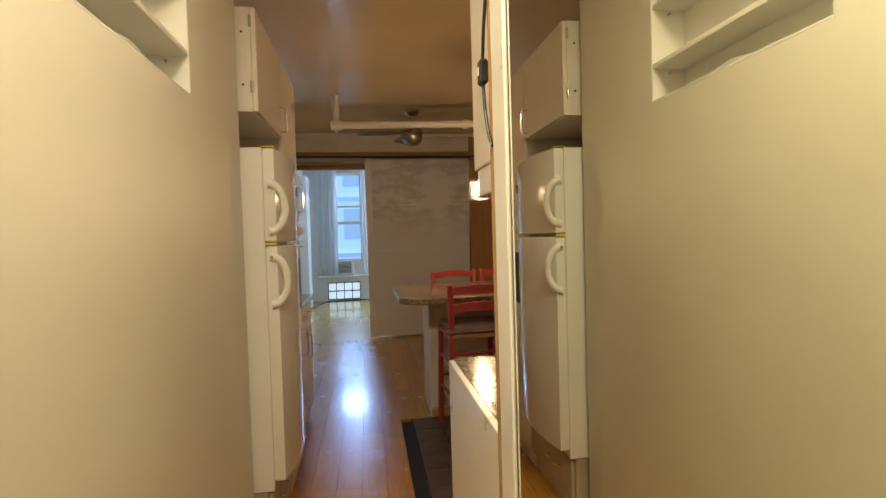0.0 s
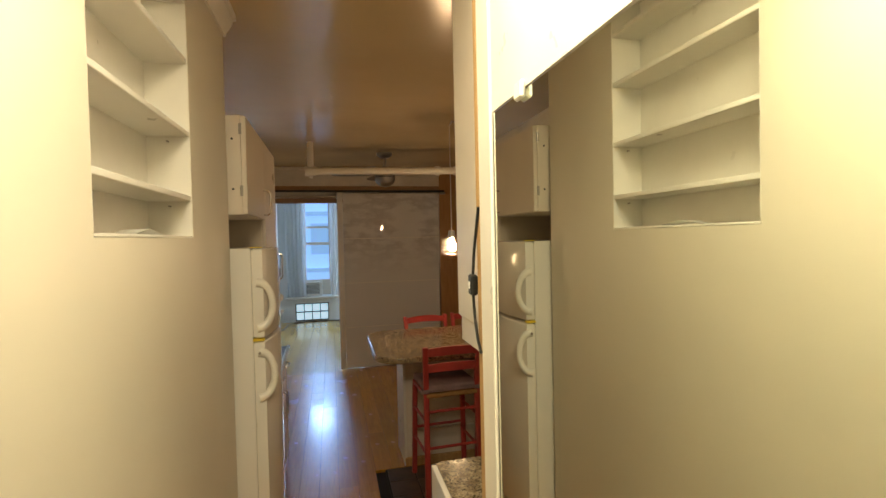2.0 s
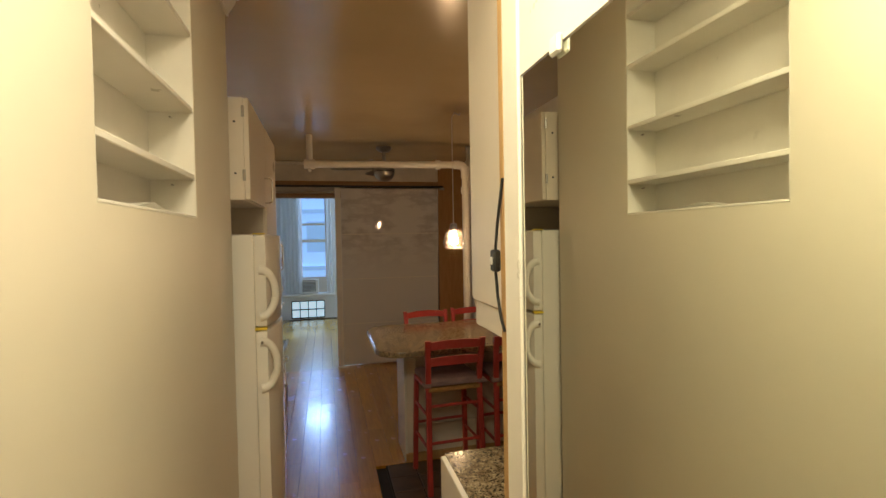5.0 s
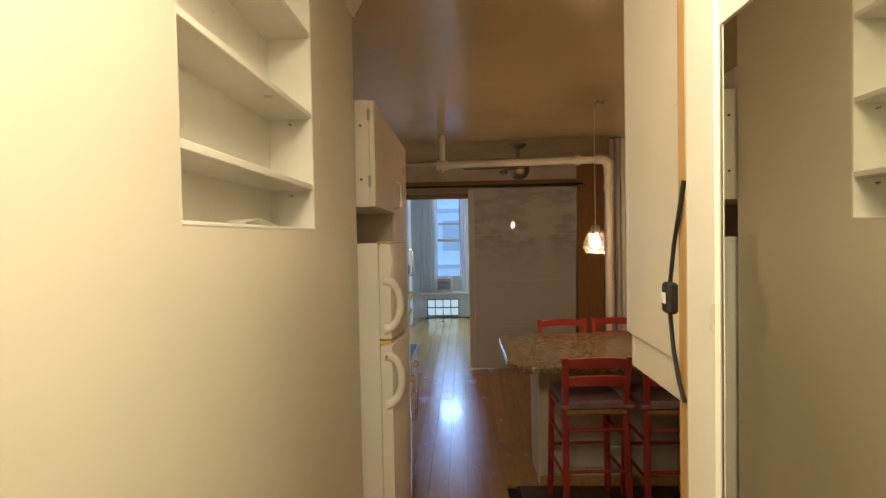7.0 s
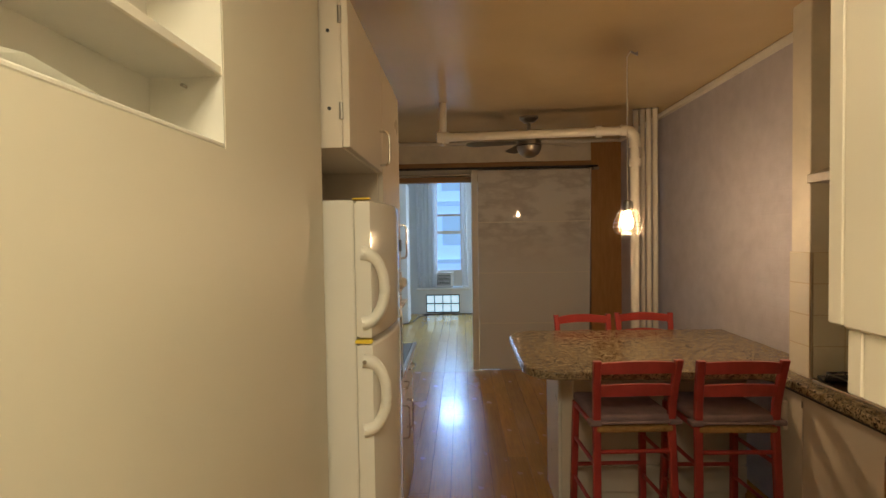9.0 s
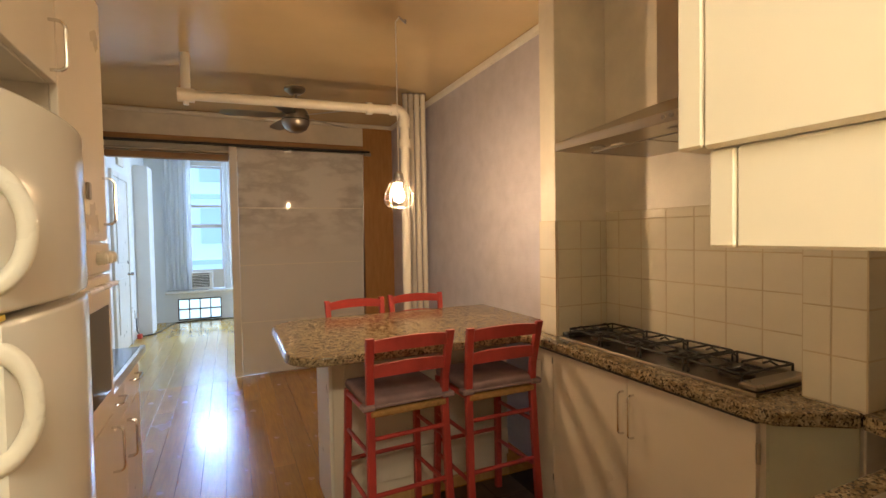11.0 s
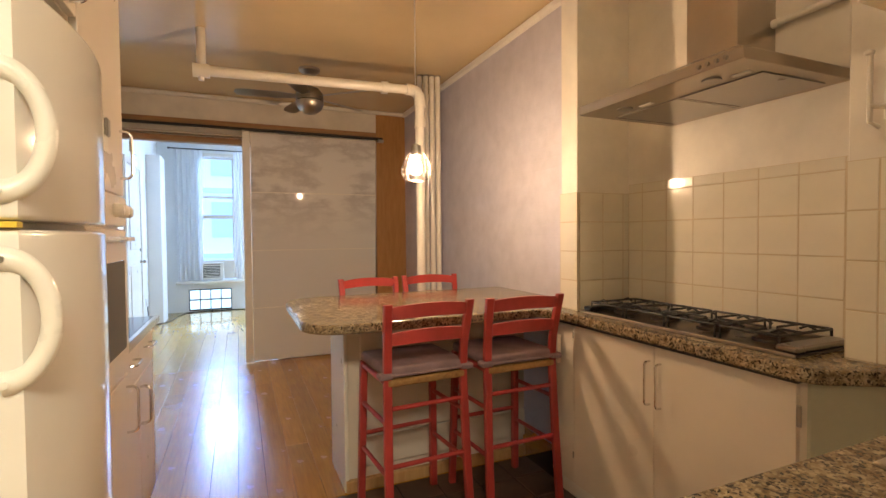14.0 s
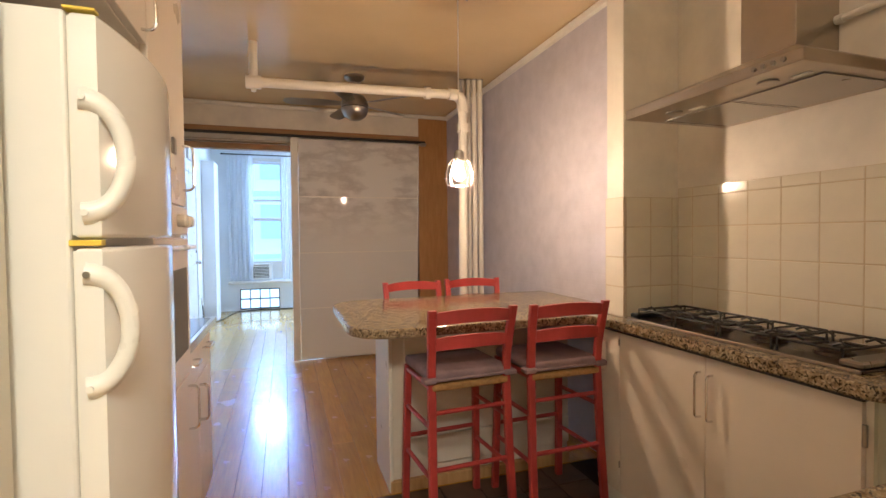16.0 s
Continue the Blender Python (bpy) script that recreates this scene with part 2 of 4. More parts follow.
def box(x0, x1, y0, y1, z0, z1, bevel=0.0, bm=None, seg=1):
    own = bmesh.new()
    bmesh.ops.create_cube(own, size=1)
    for v in own.verts:
        v.co = Vector(((x0 + x1) / 2 + v.co.x * (x1 - x0), (y0 + y1) / 2 + v.co.y * (y1 - y0), (z0 + z1) / 2 + v.co.z * (z1 - z0)))
    if bevel:
        bmesh.ops.bevel(own, geom=own.edges[:], offset=bevel, segments=seg, affect='EDGES', profile=0.5)
    if bm is None:
        return own
    return merged(bm, own)


def merged(bm, own):
    tmp = bpy.data.meshes.new("tmp")
    own.to_mesh(tmp)
    own.free()
    bm.from_mesh(tmp)
    bpy.data.meshes.remove(tmp)
    return bm


def prism(points, z0, z1, bevel=0.0, seg=2, bm=None):
    """An upright prism over a plan outline."""
    own = bmesh.new()
    f = own.faces.new([own.verts.new((x, y, z0)) for x, y in points])
    r = bmesh.ops.extrude_face_region(own, geom=[f])
    bmesh.ops.translate(own, verts=[g for g in r["geom"] if isinstance(g, bmesh.types.BMVert)], vec=(0, 0, z1 - z0))
    if bevel:
        flat = [e for e in own.edges if abs(e.verts[0].co.z - e.verts[1].co.z) < 1e-6]
        bmesh.ops.bevel(own, geom=flat, offset=bevel, segments=seg, affect='EDGES', profile=0.5)
    return own if bm is None else merged(bm, own)


def tube(pts, r, n=10, bm=None, radii=None):
    """A round bar swept along points, with closed ends."""
    bm = bm or bmesh.new()
    pts = [Vector(p) for p in pts]
    rings, side = [], None
    for i, p in enumerate(pts):
        d = (pts[min(i + 1, len(pts) - 1)] - pts[max(i - 1, 0)]).normalized()
        if side is None:
            side = d.orthogonal().normalized()
        side = (side - d * side.dot(d)).normalized()
        up = d.cross(side)
        rr = radii[i] if radii else r
        rings.append([bm.verts.new(p + rr * (math.cos(a) * side + math.sin(a) * up)) for a in (2 * math.pi * k / n for k in range(n))])
    for a, b in zip(rings, rings[1:]):
        for k in range(n):
            bm.faces.new((a[k], a[(k + 1) % n], b[(k + 1) % n], b[k]))
    bm.faces.new(rings[0][::-1])
    bm.faces.new(rings[-1])
    return bm


def lathe(cx, cy, profile, n=28, bm=None):
    """A turned shape about a vertical axis; profile rows are radius, height."""
    bm = bm or bmesh.new()
    rings = [[bm.verts.new((cx + r * math.cos(2 * math.pi * k / n), cy + r * math.sin(2 * math.pi * k / n), z)) for k in range(n)] for r, z in profile]
    for a, b in zip(rings, rings[1:]):
        for k in range(n):
            bm.faces.new((a[k], a[(k + 1) % n], b[(k + 1) % n], b[k]))
    bm.faces.new(rings[0][::-1])
    bm.faces.new(rings[-1])
    return bm


def bow(p, q, out, r, bm=None, steps=5):
    """A bar handle: two short arms and a bar with rounded bends, from p to q, standing out by the vector."""
    p, q, out = Vector(p), Vector(q), Vector(out)
    d = (q - p).normalized()
    c = out.length * 0.55
    o = out.normalized()
    pts = [p, p + o * (out.length - c)]
    for k in range(1, steps + 1):
        a = k / steps * math.pi / 2
        pts.append(p + o * (out.length - c) + o * c * math.sin(a) + d * c * (1 - math.cos(a)))
    for k in range(steps + 1):
        a = k / steps * math.pi / 2
        pts.append(q + o * (out.length - c) + o * c * math.cos(a) - d * c * (1 - math.sin(a)))
    pts.append(q)
    return tube(pts, r, 8, bm)



# ---- structure ----
CEIL = 2.675
XL, XR = -1.31, 1.70
solid("ground_slab", box(-1.5, 2.1, -1.3, 11.3, -0.12, -0.02), M_SLATEGROUT, "dark subfloor under the boards", "floor")
solid("ceiling", box(-1.45, 2.1, -1.3, 6.99, CEIL, CEIL + 0.1), M_CEIL, "glossy cream painted kitchen ceiling", "ceiling")
solid("ceiling_living", box(-1.45, 2.1, 6.99, 11.3, 2.92, 3.02), M_LIVWALL, "white painted living room ceiling", "ceiling")

# hall: left wall with a shelf niche
NY0, NY1, NZ0, NZ1, ND = 1.48, 2.115, 1.752, 2.60, 0.124
HX = -0.497
w = box(HX - 0.15, HX, -1.2, NY0, -0.02, CEIL)
box(HX - 0.15, HX, NY1, 2.64, -0.02, CEIL, bm=w)
box(HX - 0.15, HX, NY0, NY1, -0.02, NZ0, bm=w)
box(HX - 0.15, HX, NY0, NY1, NZ1, CEIL, bm=w)
box(HX - 0.15, HX - ND, NY0, NY1, NZ0, NZ1, bm=w)
solid("wall_hall_west", w, M_WALL, "cream painted hall wall with a recessed shelf niche", "wall")
solid("wall_hall_south", box(-0.7, 0.5, -1.3, -1.2, -0.02, CEIL), M_WALL, "cream painted end wall of the hall", "wall")
MX = 0.2245
solid("wall_hall_east", box(MX + 0.008, MX + 0.11, -1.2, 1.39, -0.02, CEIL), M_WALL, "cream painted hall wall behind the mirror", "wall")
solid("wall_kitchen_south", box(MX + 0.11, 2.0, 1.385, 1.475, -0.02, CEIL), M_WALL, "cream painted wall behind the sink", "wall")
solid("trim_hall_corner", box(MX - 0.006, MX + 0.11, 1.392, 1.472, -0.02, CEIL, 0.004), M_TRIM, "white painted corner post beside the mirror", "trim")
solid("trim_raw_edge", box(MX - 0.005, MX + 0.11, 1.4725, 1.4975, -0.02, CEIL, 0.002), M_RAW, "bare pine edge strip by the cabinet", "trim")
solid("wall_hall_upper", box(MX - 0.002, MX + 0.008, -1.2, 1.39, 1.976, CEIL), M_TRIM, "white painted panel above the mirror", "wall")

cove = [(0.0005, 2.585), (0.010, 2.585), (0.012, 2.60), (0.022, 2.612), (0.034, 2.632), (0.040, 2.648), (0.052, 2.652), (0.052, CEIL - 0.001), (0.0005, CEIL - 0.001)]
bm = bmesh.new()
f = bm.faces.new([bm.verts.new((HX + x, -1.199, z)) for x, z in cove])
ext = bmesh.ops.extrude_face_region(bm, geom=[f])
bmesh.ops.translate(bm, verts=[g for g in ext["geom"] if isinstance(g, bmesh.types.BMVert)], vec=(0, 3.854, 0))
solid("trim_wall_head", bm, M_TRIM, "white painted moulded cornice along the hall wall's head", "trim")

# kitchen walls
solid("wall_kitchen_west", box(-1.45, -1.05, 2.64, 6.9, -0.02, CEIL), M_WHITE, "white painted kitchen wall behind the tall units", "wall")
solid("wall_fridge_recess", box(-1.45, HX - 0.15, 2.54, 2.64, -0.02, CEIL), M_WHITE, "white painted end wall of the recess", "wall")
solid("wall_lavender", box(XR, XR + 0.35, 3.76, 7.0, -0.02, CEIL), M_BRICK, "lavender painted brick wall with worn relief", "wall")
solid("wall_alcove_pier_far", box(1.482, 2.05, 3.632, 3.76, -0.02, CEIL, 0.004), M_WHITE, "white painted pier beside the stove", "wall")
solid("wall_alcove_back", box(1.81, 2.05, 2.552, 3.632, -0.02, CEIL), M_WHITE, "rough white painted stove alcove wall", "wall")
solid("wall_alcove_pier_near", box(1.60, 2.05, 2.388, 2.552, -0.02, CEIL, 0.004), M_WHITE, "white painted pier between stove and sink", "wall")
solid("wall_kitchen_east", box(1.86, 2.05, 1.475, 2.388, -0.02, CEIL), M_WHITE, "white painted wall by the sink", "wall")
tube_c = tube([(XR - 0.012, 3.77, CEIL - 0.02), (XR - 0.012, 6.9, CEIL - 0.02)], 0.028, 6)
solid("trim_cornice_east", tube_c, M_TRIM, "white painted cornice along the lavender wall", "trim")
solid("trim_cornice_north", tube([(-1.05, 6.89, CEIL - 0.02), (XR, 6.89, CEIL - 0.02)], 0.022, 6), M_TRIM, "white painted cornice over the sliding panel", "trim")
solid("trim_pier_bracket", box(1.56, 1.69, 3.77, 3.86, 2.60, 2.68, 0.012), M_TRIM, "white painted ceiling bracket at the pier", "trim")

# partition to the living room with its opening
solid("wall_partition_upper", box(-1.05, 1.36, 6.90, 6.99, 2.4305, CEIL), M_WHITE, "white painted wall over the wide opening", "wall")
solid("trim_lintel", box(-1.05, 1.36, 6.875, 6.99, 2.375, 2.43, 0.004), M_TRIMWOOD, "brown wooden lintel strip over the opening", "trim")
solid("trim_opening_head", box(-1.05, 1.36, 6.95, 7.03, 2.22, 2.28, 0.004), M_TRIMWOOD, "brown wooden head of the opening", "trim")
solid("trim_opening_band", box(-1.05, 1.36, 6.965, 7.02, 2.281, 2.374), M_TRIM, "white band above the opening's head", "trim")
solid("wall_plywood", box(1.362, XR, 6.91, 7.0, -0.02, CEIL - 0.025), M_PLY, "orange-brown stained plywood wall panel", "wall")
solid("wall_plywood_top", box(1.362, XR, 6.90, 7.0, CEIL - 0.024, CEIL), M_WHITE, "white strip over the plywood", "wall")
solid("wall_partition_west", box(-1.45, -1.05, 6.9, 7.0, -0.02, 2.92), M_WHITE, "white painted stub of the partition", "wall")
solid("wall_partition_east_living", box(0.30, 2.05, 7.0, 7.06, -0.02, 2.92), M_WHITE, "white partition seen from the living room", "wall")
solid("wall_living_header", box(-1.45, 2.05, 6.99, 7.05, CEIL, 2.92), M_WHITE, "white painted header between the ceilings", "wall")

# living room
solid("wall_living_west", box(XL - 0.14, XL, 7.0, 11.3, -0.02, 2.92), M_LIVWALL, "white painted living room wall", "wall")
solid("wall_living_pier", box(XL, -1.12, 10.06, 10.52, -0.02, 2.55, 0.006), M_LIVWALL, "white boxed pier in the corner", "wall")
solid("wall_living_east", box(1.9, 2.05, 7.06, 11.3, -0.02, 2.92), M_LIVWALL, "white painted far living room wall", "wall")
WX0, WX1, WZ0, WZ1, WY = -0.70, -0.07, 0.55, 2.78, 11.12
GX0, GX1, GZ0, GZ1 = -0.86, -0.19, 0.03, 0.385
w = box(XL, GX0, WY, WY + 0.14, -0.02, 2.92)
box(GX0, GX1, WY, WY + 0.14, GZ1, WZ0, bm=w)
box(GX0, WX0, WY, WY + 0.14, WZ0, 2.92, bm=w)
box(WX0, WX1, WY, WY + 0.14, WZ1, 2.92, bm=w)
box(GX1, WX1, WY, WY + 0.14, -0.02, WZ0, bm=w)
box(GX0, GX1, WY, WY + 0.14, -0.02, GZ0, bm=w)
# the next four pieces leave the opening for the added window
box(WX1, 0.78, WY, WY + 0.14, -0.02, 2.92, bm=w)
box(1.42, 1.9, WY, WY + 0.14, -0.02, 2.92, bm=w)
box(0.78, 1.42, WY, WY + 0.14, -0.02, WZ0, bm=w)
box(0.78, 1.42, WY, WY + 0.14, WZ1, 2.92, bm=w)
solid("wall_living_north", w, M_LIVWALL, "white painted window wall", "wall")
solid("baseboard", box(XL, XL + 0.015, 7.0, 10.06, 0.001, 0.12, 0.003), M_TRIM, "white painted baseboard", "trim")

# window
win = thing("window_1", (WX0, WY, WZ0), "tall white sash window with bright daylight", "window", kind="structure")
fr = bmesh.new()
for x0, x1, z0, z1 in ((WX0, WX0 + 0.045, WZ0, WZ1), (WX1 - 0.045, WX1, WZ0, WZ1), (WX0 + 0.045, WX1 - 0.045, WZ1 - 0.06, WZ1)):
    box(x0, x1, WY - 0.02, WY + 0.08, z0, z1, 0.004, bm=fr)
part("window_frame", fr, M_TRIM, win)
for nm, z0, z1, y in (("upper_sash", 2.00, 2.715, 0.05), ("middle_sash", 1.66, 2.02, 0.02), ("lower_sash", 0.86, 1.66, -0.01)):
    s = bmesh.new()
    for a in ((WX0 + 0.046, WX0 + 0.075, z0, z1), (WX1 - 0.075, WX1 - 0.046, z0, z1), (WX0 + 0.075, WX1 - 0.075, z0, z0 + 0.035), (WX0 + 0.075, WX1 - 0.075, z1 - 0.03, z1)):
        box(a[0], a[1], WY + y, WY + y + 0.03, a[2], a[3], bm=s)
    part("sash", s, M_TRIM, win)
pane = part("pane", box(WX0 + 0.06, WX1 - 0.06, WY + 0.085, WY + 0.088, 0.86, 2.73), M_GLASS, win)
pane.visible_shadow = False
part("filler_board", box(-0.30, WX1 - 0.046, WY + 0.0, WY + 0.02, 0.56, 0.86, 0.003), M_TRIM, win)
part("window_sill", box(-1.04, 0.02, WY - 0.20, WY - 0.022, 0.50, 0.545, 0.008), M_TRIM, win)
part("sash_rail", box(WX0 + 0.046, WX1 - 0.046, WY - 0.02, WY + 0.02, 0.86, 0.885), M_TRIM, win)

# added window, unseen behind the sliding panel, as a place for the fill lamp
win2 = thing("window_3", (1.1, WY, WZ0), "added unseen sash window that holds the fill lamp", "window", kind="structure")
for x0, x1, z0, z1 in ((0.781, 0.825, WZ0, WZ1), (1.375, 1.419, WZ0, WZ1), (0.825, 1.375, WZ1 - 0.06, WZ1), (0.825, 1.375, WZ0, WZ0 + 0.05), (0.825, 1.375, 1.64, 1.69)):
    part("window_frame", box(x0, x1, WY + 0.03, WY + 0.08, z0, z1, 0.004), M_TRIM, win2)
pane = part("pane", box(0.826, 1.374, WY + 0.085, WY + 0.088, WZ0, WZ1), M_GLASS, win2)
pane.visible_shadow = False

ac = thing("air_conditioner", (-0.48, WY - 0.06, 0.57), "beige window air conditioner on the sill", "air conditioner")
part("case", box(-0.64, -0.302, WY - 0.13, WY + 0.1, 0.56, 0.859, 0.012), M_PLASTIC, ac)
part("grille", box(-0.625, -0.36, WY - 0.135, WY - 0.13, 0.60, 0.80, 0.002), M_DARK, ac, "dark grey grille")
for k in range(7):
    part("louver", box(-0.62, -0.365, WY - 0.142, WY - 0.1355, 0.612 + 0.027 * k, 0.622 + 0.027 * k), M_PLASTIC, ac)
part("top_vent", box(-0.62, -0.36, WY - 0.136, WY - 0.13, 0.815, 0.84), M_NICKEL, ac)

# no light comes through these panes; their material glows instead
gb = thing("window_2", ((GX0 + GX1) / 2, WY, GZ0), "low barred window near the floor, its panes glowing for daylight", "window", kind="structure")
for i in range(4):
    for j in range(2):
        x0 = GX0 + (GX1 - GX0) * i / 4
        z0 = GZ0 + (GZ1 - GZ0) * j / 2
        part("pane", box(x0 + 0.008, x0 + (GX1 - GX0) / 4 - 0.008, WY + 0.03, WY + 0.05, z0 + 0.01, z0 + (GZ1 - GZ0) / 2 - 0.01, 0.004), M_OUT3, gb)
for i in range(5):
    x = GX0 + (GX1 - GX0) * i / 4
    part("bar", box(x - 0.008, x + 0.008, WY - 0.005, WY + 0.055, GZ0, GZ1), M_BLACK, gb)
for j in range(3):
    z = GZ0 + (GZ1 - GZ0) * j / 2
    part("bar", box(GX0, GX1, WY - 0.008, WY + 0.05, z - 0.01, z + 0.01), M_BLACK, gb)

cur = thing("curtain", (-0.86, WY - 0.1, 0.56), "sheer white curtain hanging from a dark rod", "curtain")


def drape(x0, x1, z0, z1, y, folds, amp, seed):
    bm = bmesh.new()
    rng = random.Random(seed)
    ph = rng.random() * 6
    nx, nz = 70, 14
    rows = []
    for j in range(nz + 1):
        v = j / nz
        row = []
        for i in range(nx + 1):
            u = i / nx
            a = amp * (0.5 + 0.5 * v) * (math.sin(u * folds * 2 * math.pi + ph + 0.4 * math.sin(3 * v)) + 0.35 * math.sin(u * folds * 4.7 * math.pi + ph * 2 + v))
            sway = 0.025 * v * math.sin(4 * u + ph)
            row.append(bm.verts.new((x0 + (x1 - x0) * u + sway, y + a, z1 + (z0 - z1) * v)))
        rows.append(row)
    for a, b in zip(rows, rows[1:]):
        for i in range(nx):
            bm.faces.new((a[i], a[i + 1], b[i + 1], b[i]))
    bmesh.ops.solidify(bm, geom=bm.faces[:], thickness=0.003)
    return bm


part("cloth", drape(-1.04, -0.60, 0.57, 2.80, WY - 0.14, 5, 0.025, 3), M_CURTAIN, cur, smooth=True)
part("side_cloth", drape(-0.115, -0.02, 0.57, 2.80, WY - 0.14, 2, 0.015, 5), M_CURTAIN, cur, smooth=True)
part("rod", tube([(-1.10, WY - 0.15, 2.815), (0.05, WY - 0.15, 2.815)], 0.010), M_BLACK, cur, "black metal rod")
part("finial", lathe(-1.11, WY - 0.15, [(0.004, 2.80), (0.018, 2.807), (0.018, 2.825), (0.004, 2.832)], 12), M_BLACK, cur)

# outside the window: a plain pale facade whose daylight is its own glow
out = thing("backdrop_facade", (0, 16, -1), "pale facade backdrop across the street, glowing for daylight", "backdrop", kind="structure")
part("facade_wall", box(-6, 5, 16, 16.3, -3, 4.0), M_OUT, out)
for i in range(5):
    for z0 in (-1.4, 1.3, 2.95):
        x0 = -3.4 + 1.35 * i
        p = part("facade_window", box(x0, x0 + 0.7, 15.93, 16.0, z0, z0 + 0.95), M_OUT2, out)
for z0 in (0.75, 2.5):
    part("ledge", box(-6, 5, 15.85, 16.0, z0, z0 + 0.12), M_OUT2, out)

# living room door in the west wall
door = thing("door_1", (XL, 9.0, 0), "white panelled door with a chrome knob, closed", "door", kind="structure")
part("door_leaf", box(XL, XL + 0.02, 8.55, 9.40, 0.02, 2.22, 0.003), M_TRIM, door)
for y0, y1, z0, z1 in ((8.47, 8.545, 0, 2.30), (9.405, 9.48, 0, 2.30), (8.545, 9.405, 2.225, 2.30)):
    part("door_frame", box(XL, XL + 0.032, y0, y1, z0, z1, 0.004), M_TRIM, door)
for z0, z1 in ((0.25, 0.95), (1.15, 2.05)):
    part("door_panel", box(XL + 0.02, XL + 0.03, 8.68, 9.27, z0, z1, 0.006), M_TRIM, door)
part("door_knob", tube([(XL + 0.02, 9.33, 0.98), (XL + 0.05, 9.33, 0.98), (XL + 0.06, 9.33, 0.98), (XL + 0.085, 9.33, 0.98)], 0.01, 12, radii=[0.022, 0.012, 0.026, 0.018]), M_CHROME, door)
part("lock", tube([(XL + 0.02, 9.33, 1.14), (XL + 0.032, 9.33, 1.14)], 0.022, 12), M_NICKEL, door)
fb = thing("fuse_box", (XL, 8.95, 2.36), "grey metal panel above the door", "fuse box")
part("cover", box(XL, XL + 0.03, 8.9, 9.25, 2.40, 2.70, 0.006), M_WHITE, fb)
wire = thing("floor_cable", (-1.2, 10.1, 0), "dark cable running along the wall to a red plug", "cable")
part("cord", tube([(-1.29, 9.8, 0.30), (-1.29, 9.85, 0.1), (-1.25, 9.95, 0.008), (-1.12, 10.03, 0.008), (-1.04, 10.25, 0.008), (-1.0, 10.6, 0.008), (-0.9, 11.0, 0.008), (-0.5, 11.08, 0.008), (0.1, 11.05, 0.008)], 0.008, 6), M_BLACK, wire)
part("plug", box(-1.28, -1.22, 9.75, 9.83, 0.001, 0.07, 0.008), M_REDPLUG, wire, "red plastic plug")
part("socket", box(XL, XL + 0.012, 9.78, 9.86, 0.30, 0.42, 0.004), M_PLASTIC, wire)

# sliding panel
sp = thing("sliding_door", (0.70, 6.88, 0.01), "tall sliding panel of veined white glass in an aluminium frame", "sliding door")
PX0, PX1, PZ0, PZ1, PY = -0.006, 1.35, 0.015, 2.35, 6.85
segs = [0.02, 0.57, 1.16, 1.745, 2.34]
for a, b in zip(segs, segs[1:]):
    part("pane", box(PX0 + 0.075, PX1 - 0.012, PY, PY + 0.012, a + 0.006, b - 0.004, 0.0015), M_PANEL, sp)
part("stile", box(PX0, PX0 + 0.072, PY - 0.006, PY + 0.02, PZ0, PZ1, 0.003), M_TRIM, sp, "white left stile")
part("stile", box(PX1 - 0.012, PX1, PY - 0.006, PY + 0.02, PZ0, PZ1, 0.002), M_CHROME, sp)
for z in segs[1:-1]:
    part("rail", box(PX0 + 0.072, PX1 - 0.012, PY - 0.003, PY + 0.014, z - 0.004, z + 0.006), M_TRIM, sp)
part("rail", box(PX0, PX1, PY - 0.006, PY + 0.02, 0.0, PZ0 + 0.004), M_CHROME, sp)
# the panel hangs from its top edge with its foot pushed back
sp.matrix_basis = Matrix.Translation((0, PY, PZ1)) @ Matrix.Rotation(radians(2.75), 4, 'X') @ Matrix.Translation((0, -PY, -PZ1)) @ Matrix.Translation((0.70, 6.88, 0.01))
tr = thing("sliding_track", (0.2, 6.86, 2.38), "dark aluminium track of the sliding panel", "track")
part("profile", box(-1.05, 1.42, 6.835, 6.874, 2.352, 2.374, 0.002), M_BLACK, tr)
part("lip", box(-1.05, 1.355, 6.86, 6.949, 2.285, 2.303, 0.002), M_STEEL, tr)
part("end_stop", box(1.36, 1.43, 6.82, 6.86, 2.32, 2.351, 0.004), M_NICKEL, tr)

# ---- hall things ----
sh = thing("niche_shelves", (HX - 0.05, 1.80, NZ0), "white painted shelves in a shallow wall niche", "shelf")
for z in (1.873, 2.068, 2.288, 2.47):
    part("shelf", box(HX - ND + 0.001, HX - 0.002, NY0 + 0.001, NY1 - 0.001, z - 0.008, z + 0.008, 0.002), M_TRIM, sh)
part("shelf_lining", box(HX - ND + 0.001, HX - ND + 0.004, NY0 + 0.001, NY1 - 0.001, NZ0 + 0.008, NZ1 - 0.001), M_TRIM, sh)
for y0, y1 in ((NY0 + 0.0005, NY0 + 0.004), (NY1 - 0.004, NY1 - 0.0005)):
    part("side_board", box(HX - ND + 0.004, HX - 0.001, y0, y1, NZ0 + 0.008, NZ1 - 0.001), M_TRIM, sh)
part("bottom_board", box(HX - ND + 0.001, HX - 0.0005, NY0 + 0.001, NY1 - 0.001, NZ0 + 0.0005, NZ0 + 0.008, 0.002), M_TRIM, sh)
for z in (1.862, 2.057):
    part("shelf_pin", tube([(HX - 0.06, NY1 - 0.004, z - 0.012), (HX - 0.06, NY1 - 0.016, z - 0.012)], 0.003, 6), M_NICKEL, sh)
pp = thing("paper_scrap", (HX - 0.03, 1.62, NZ0 + 0.009), "torn scrap of white paper on the niche bottom", "paper")
bm = bmesh.new()
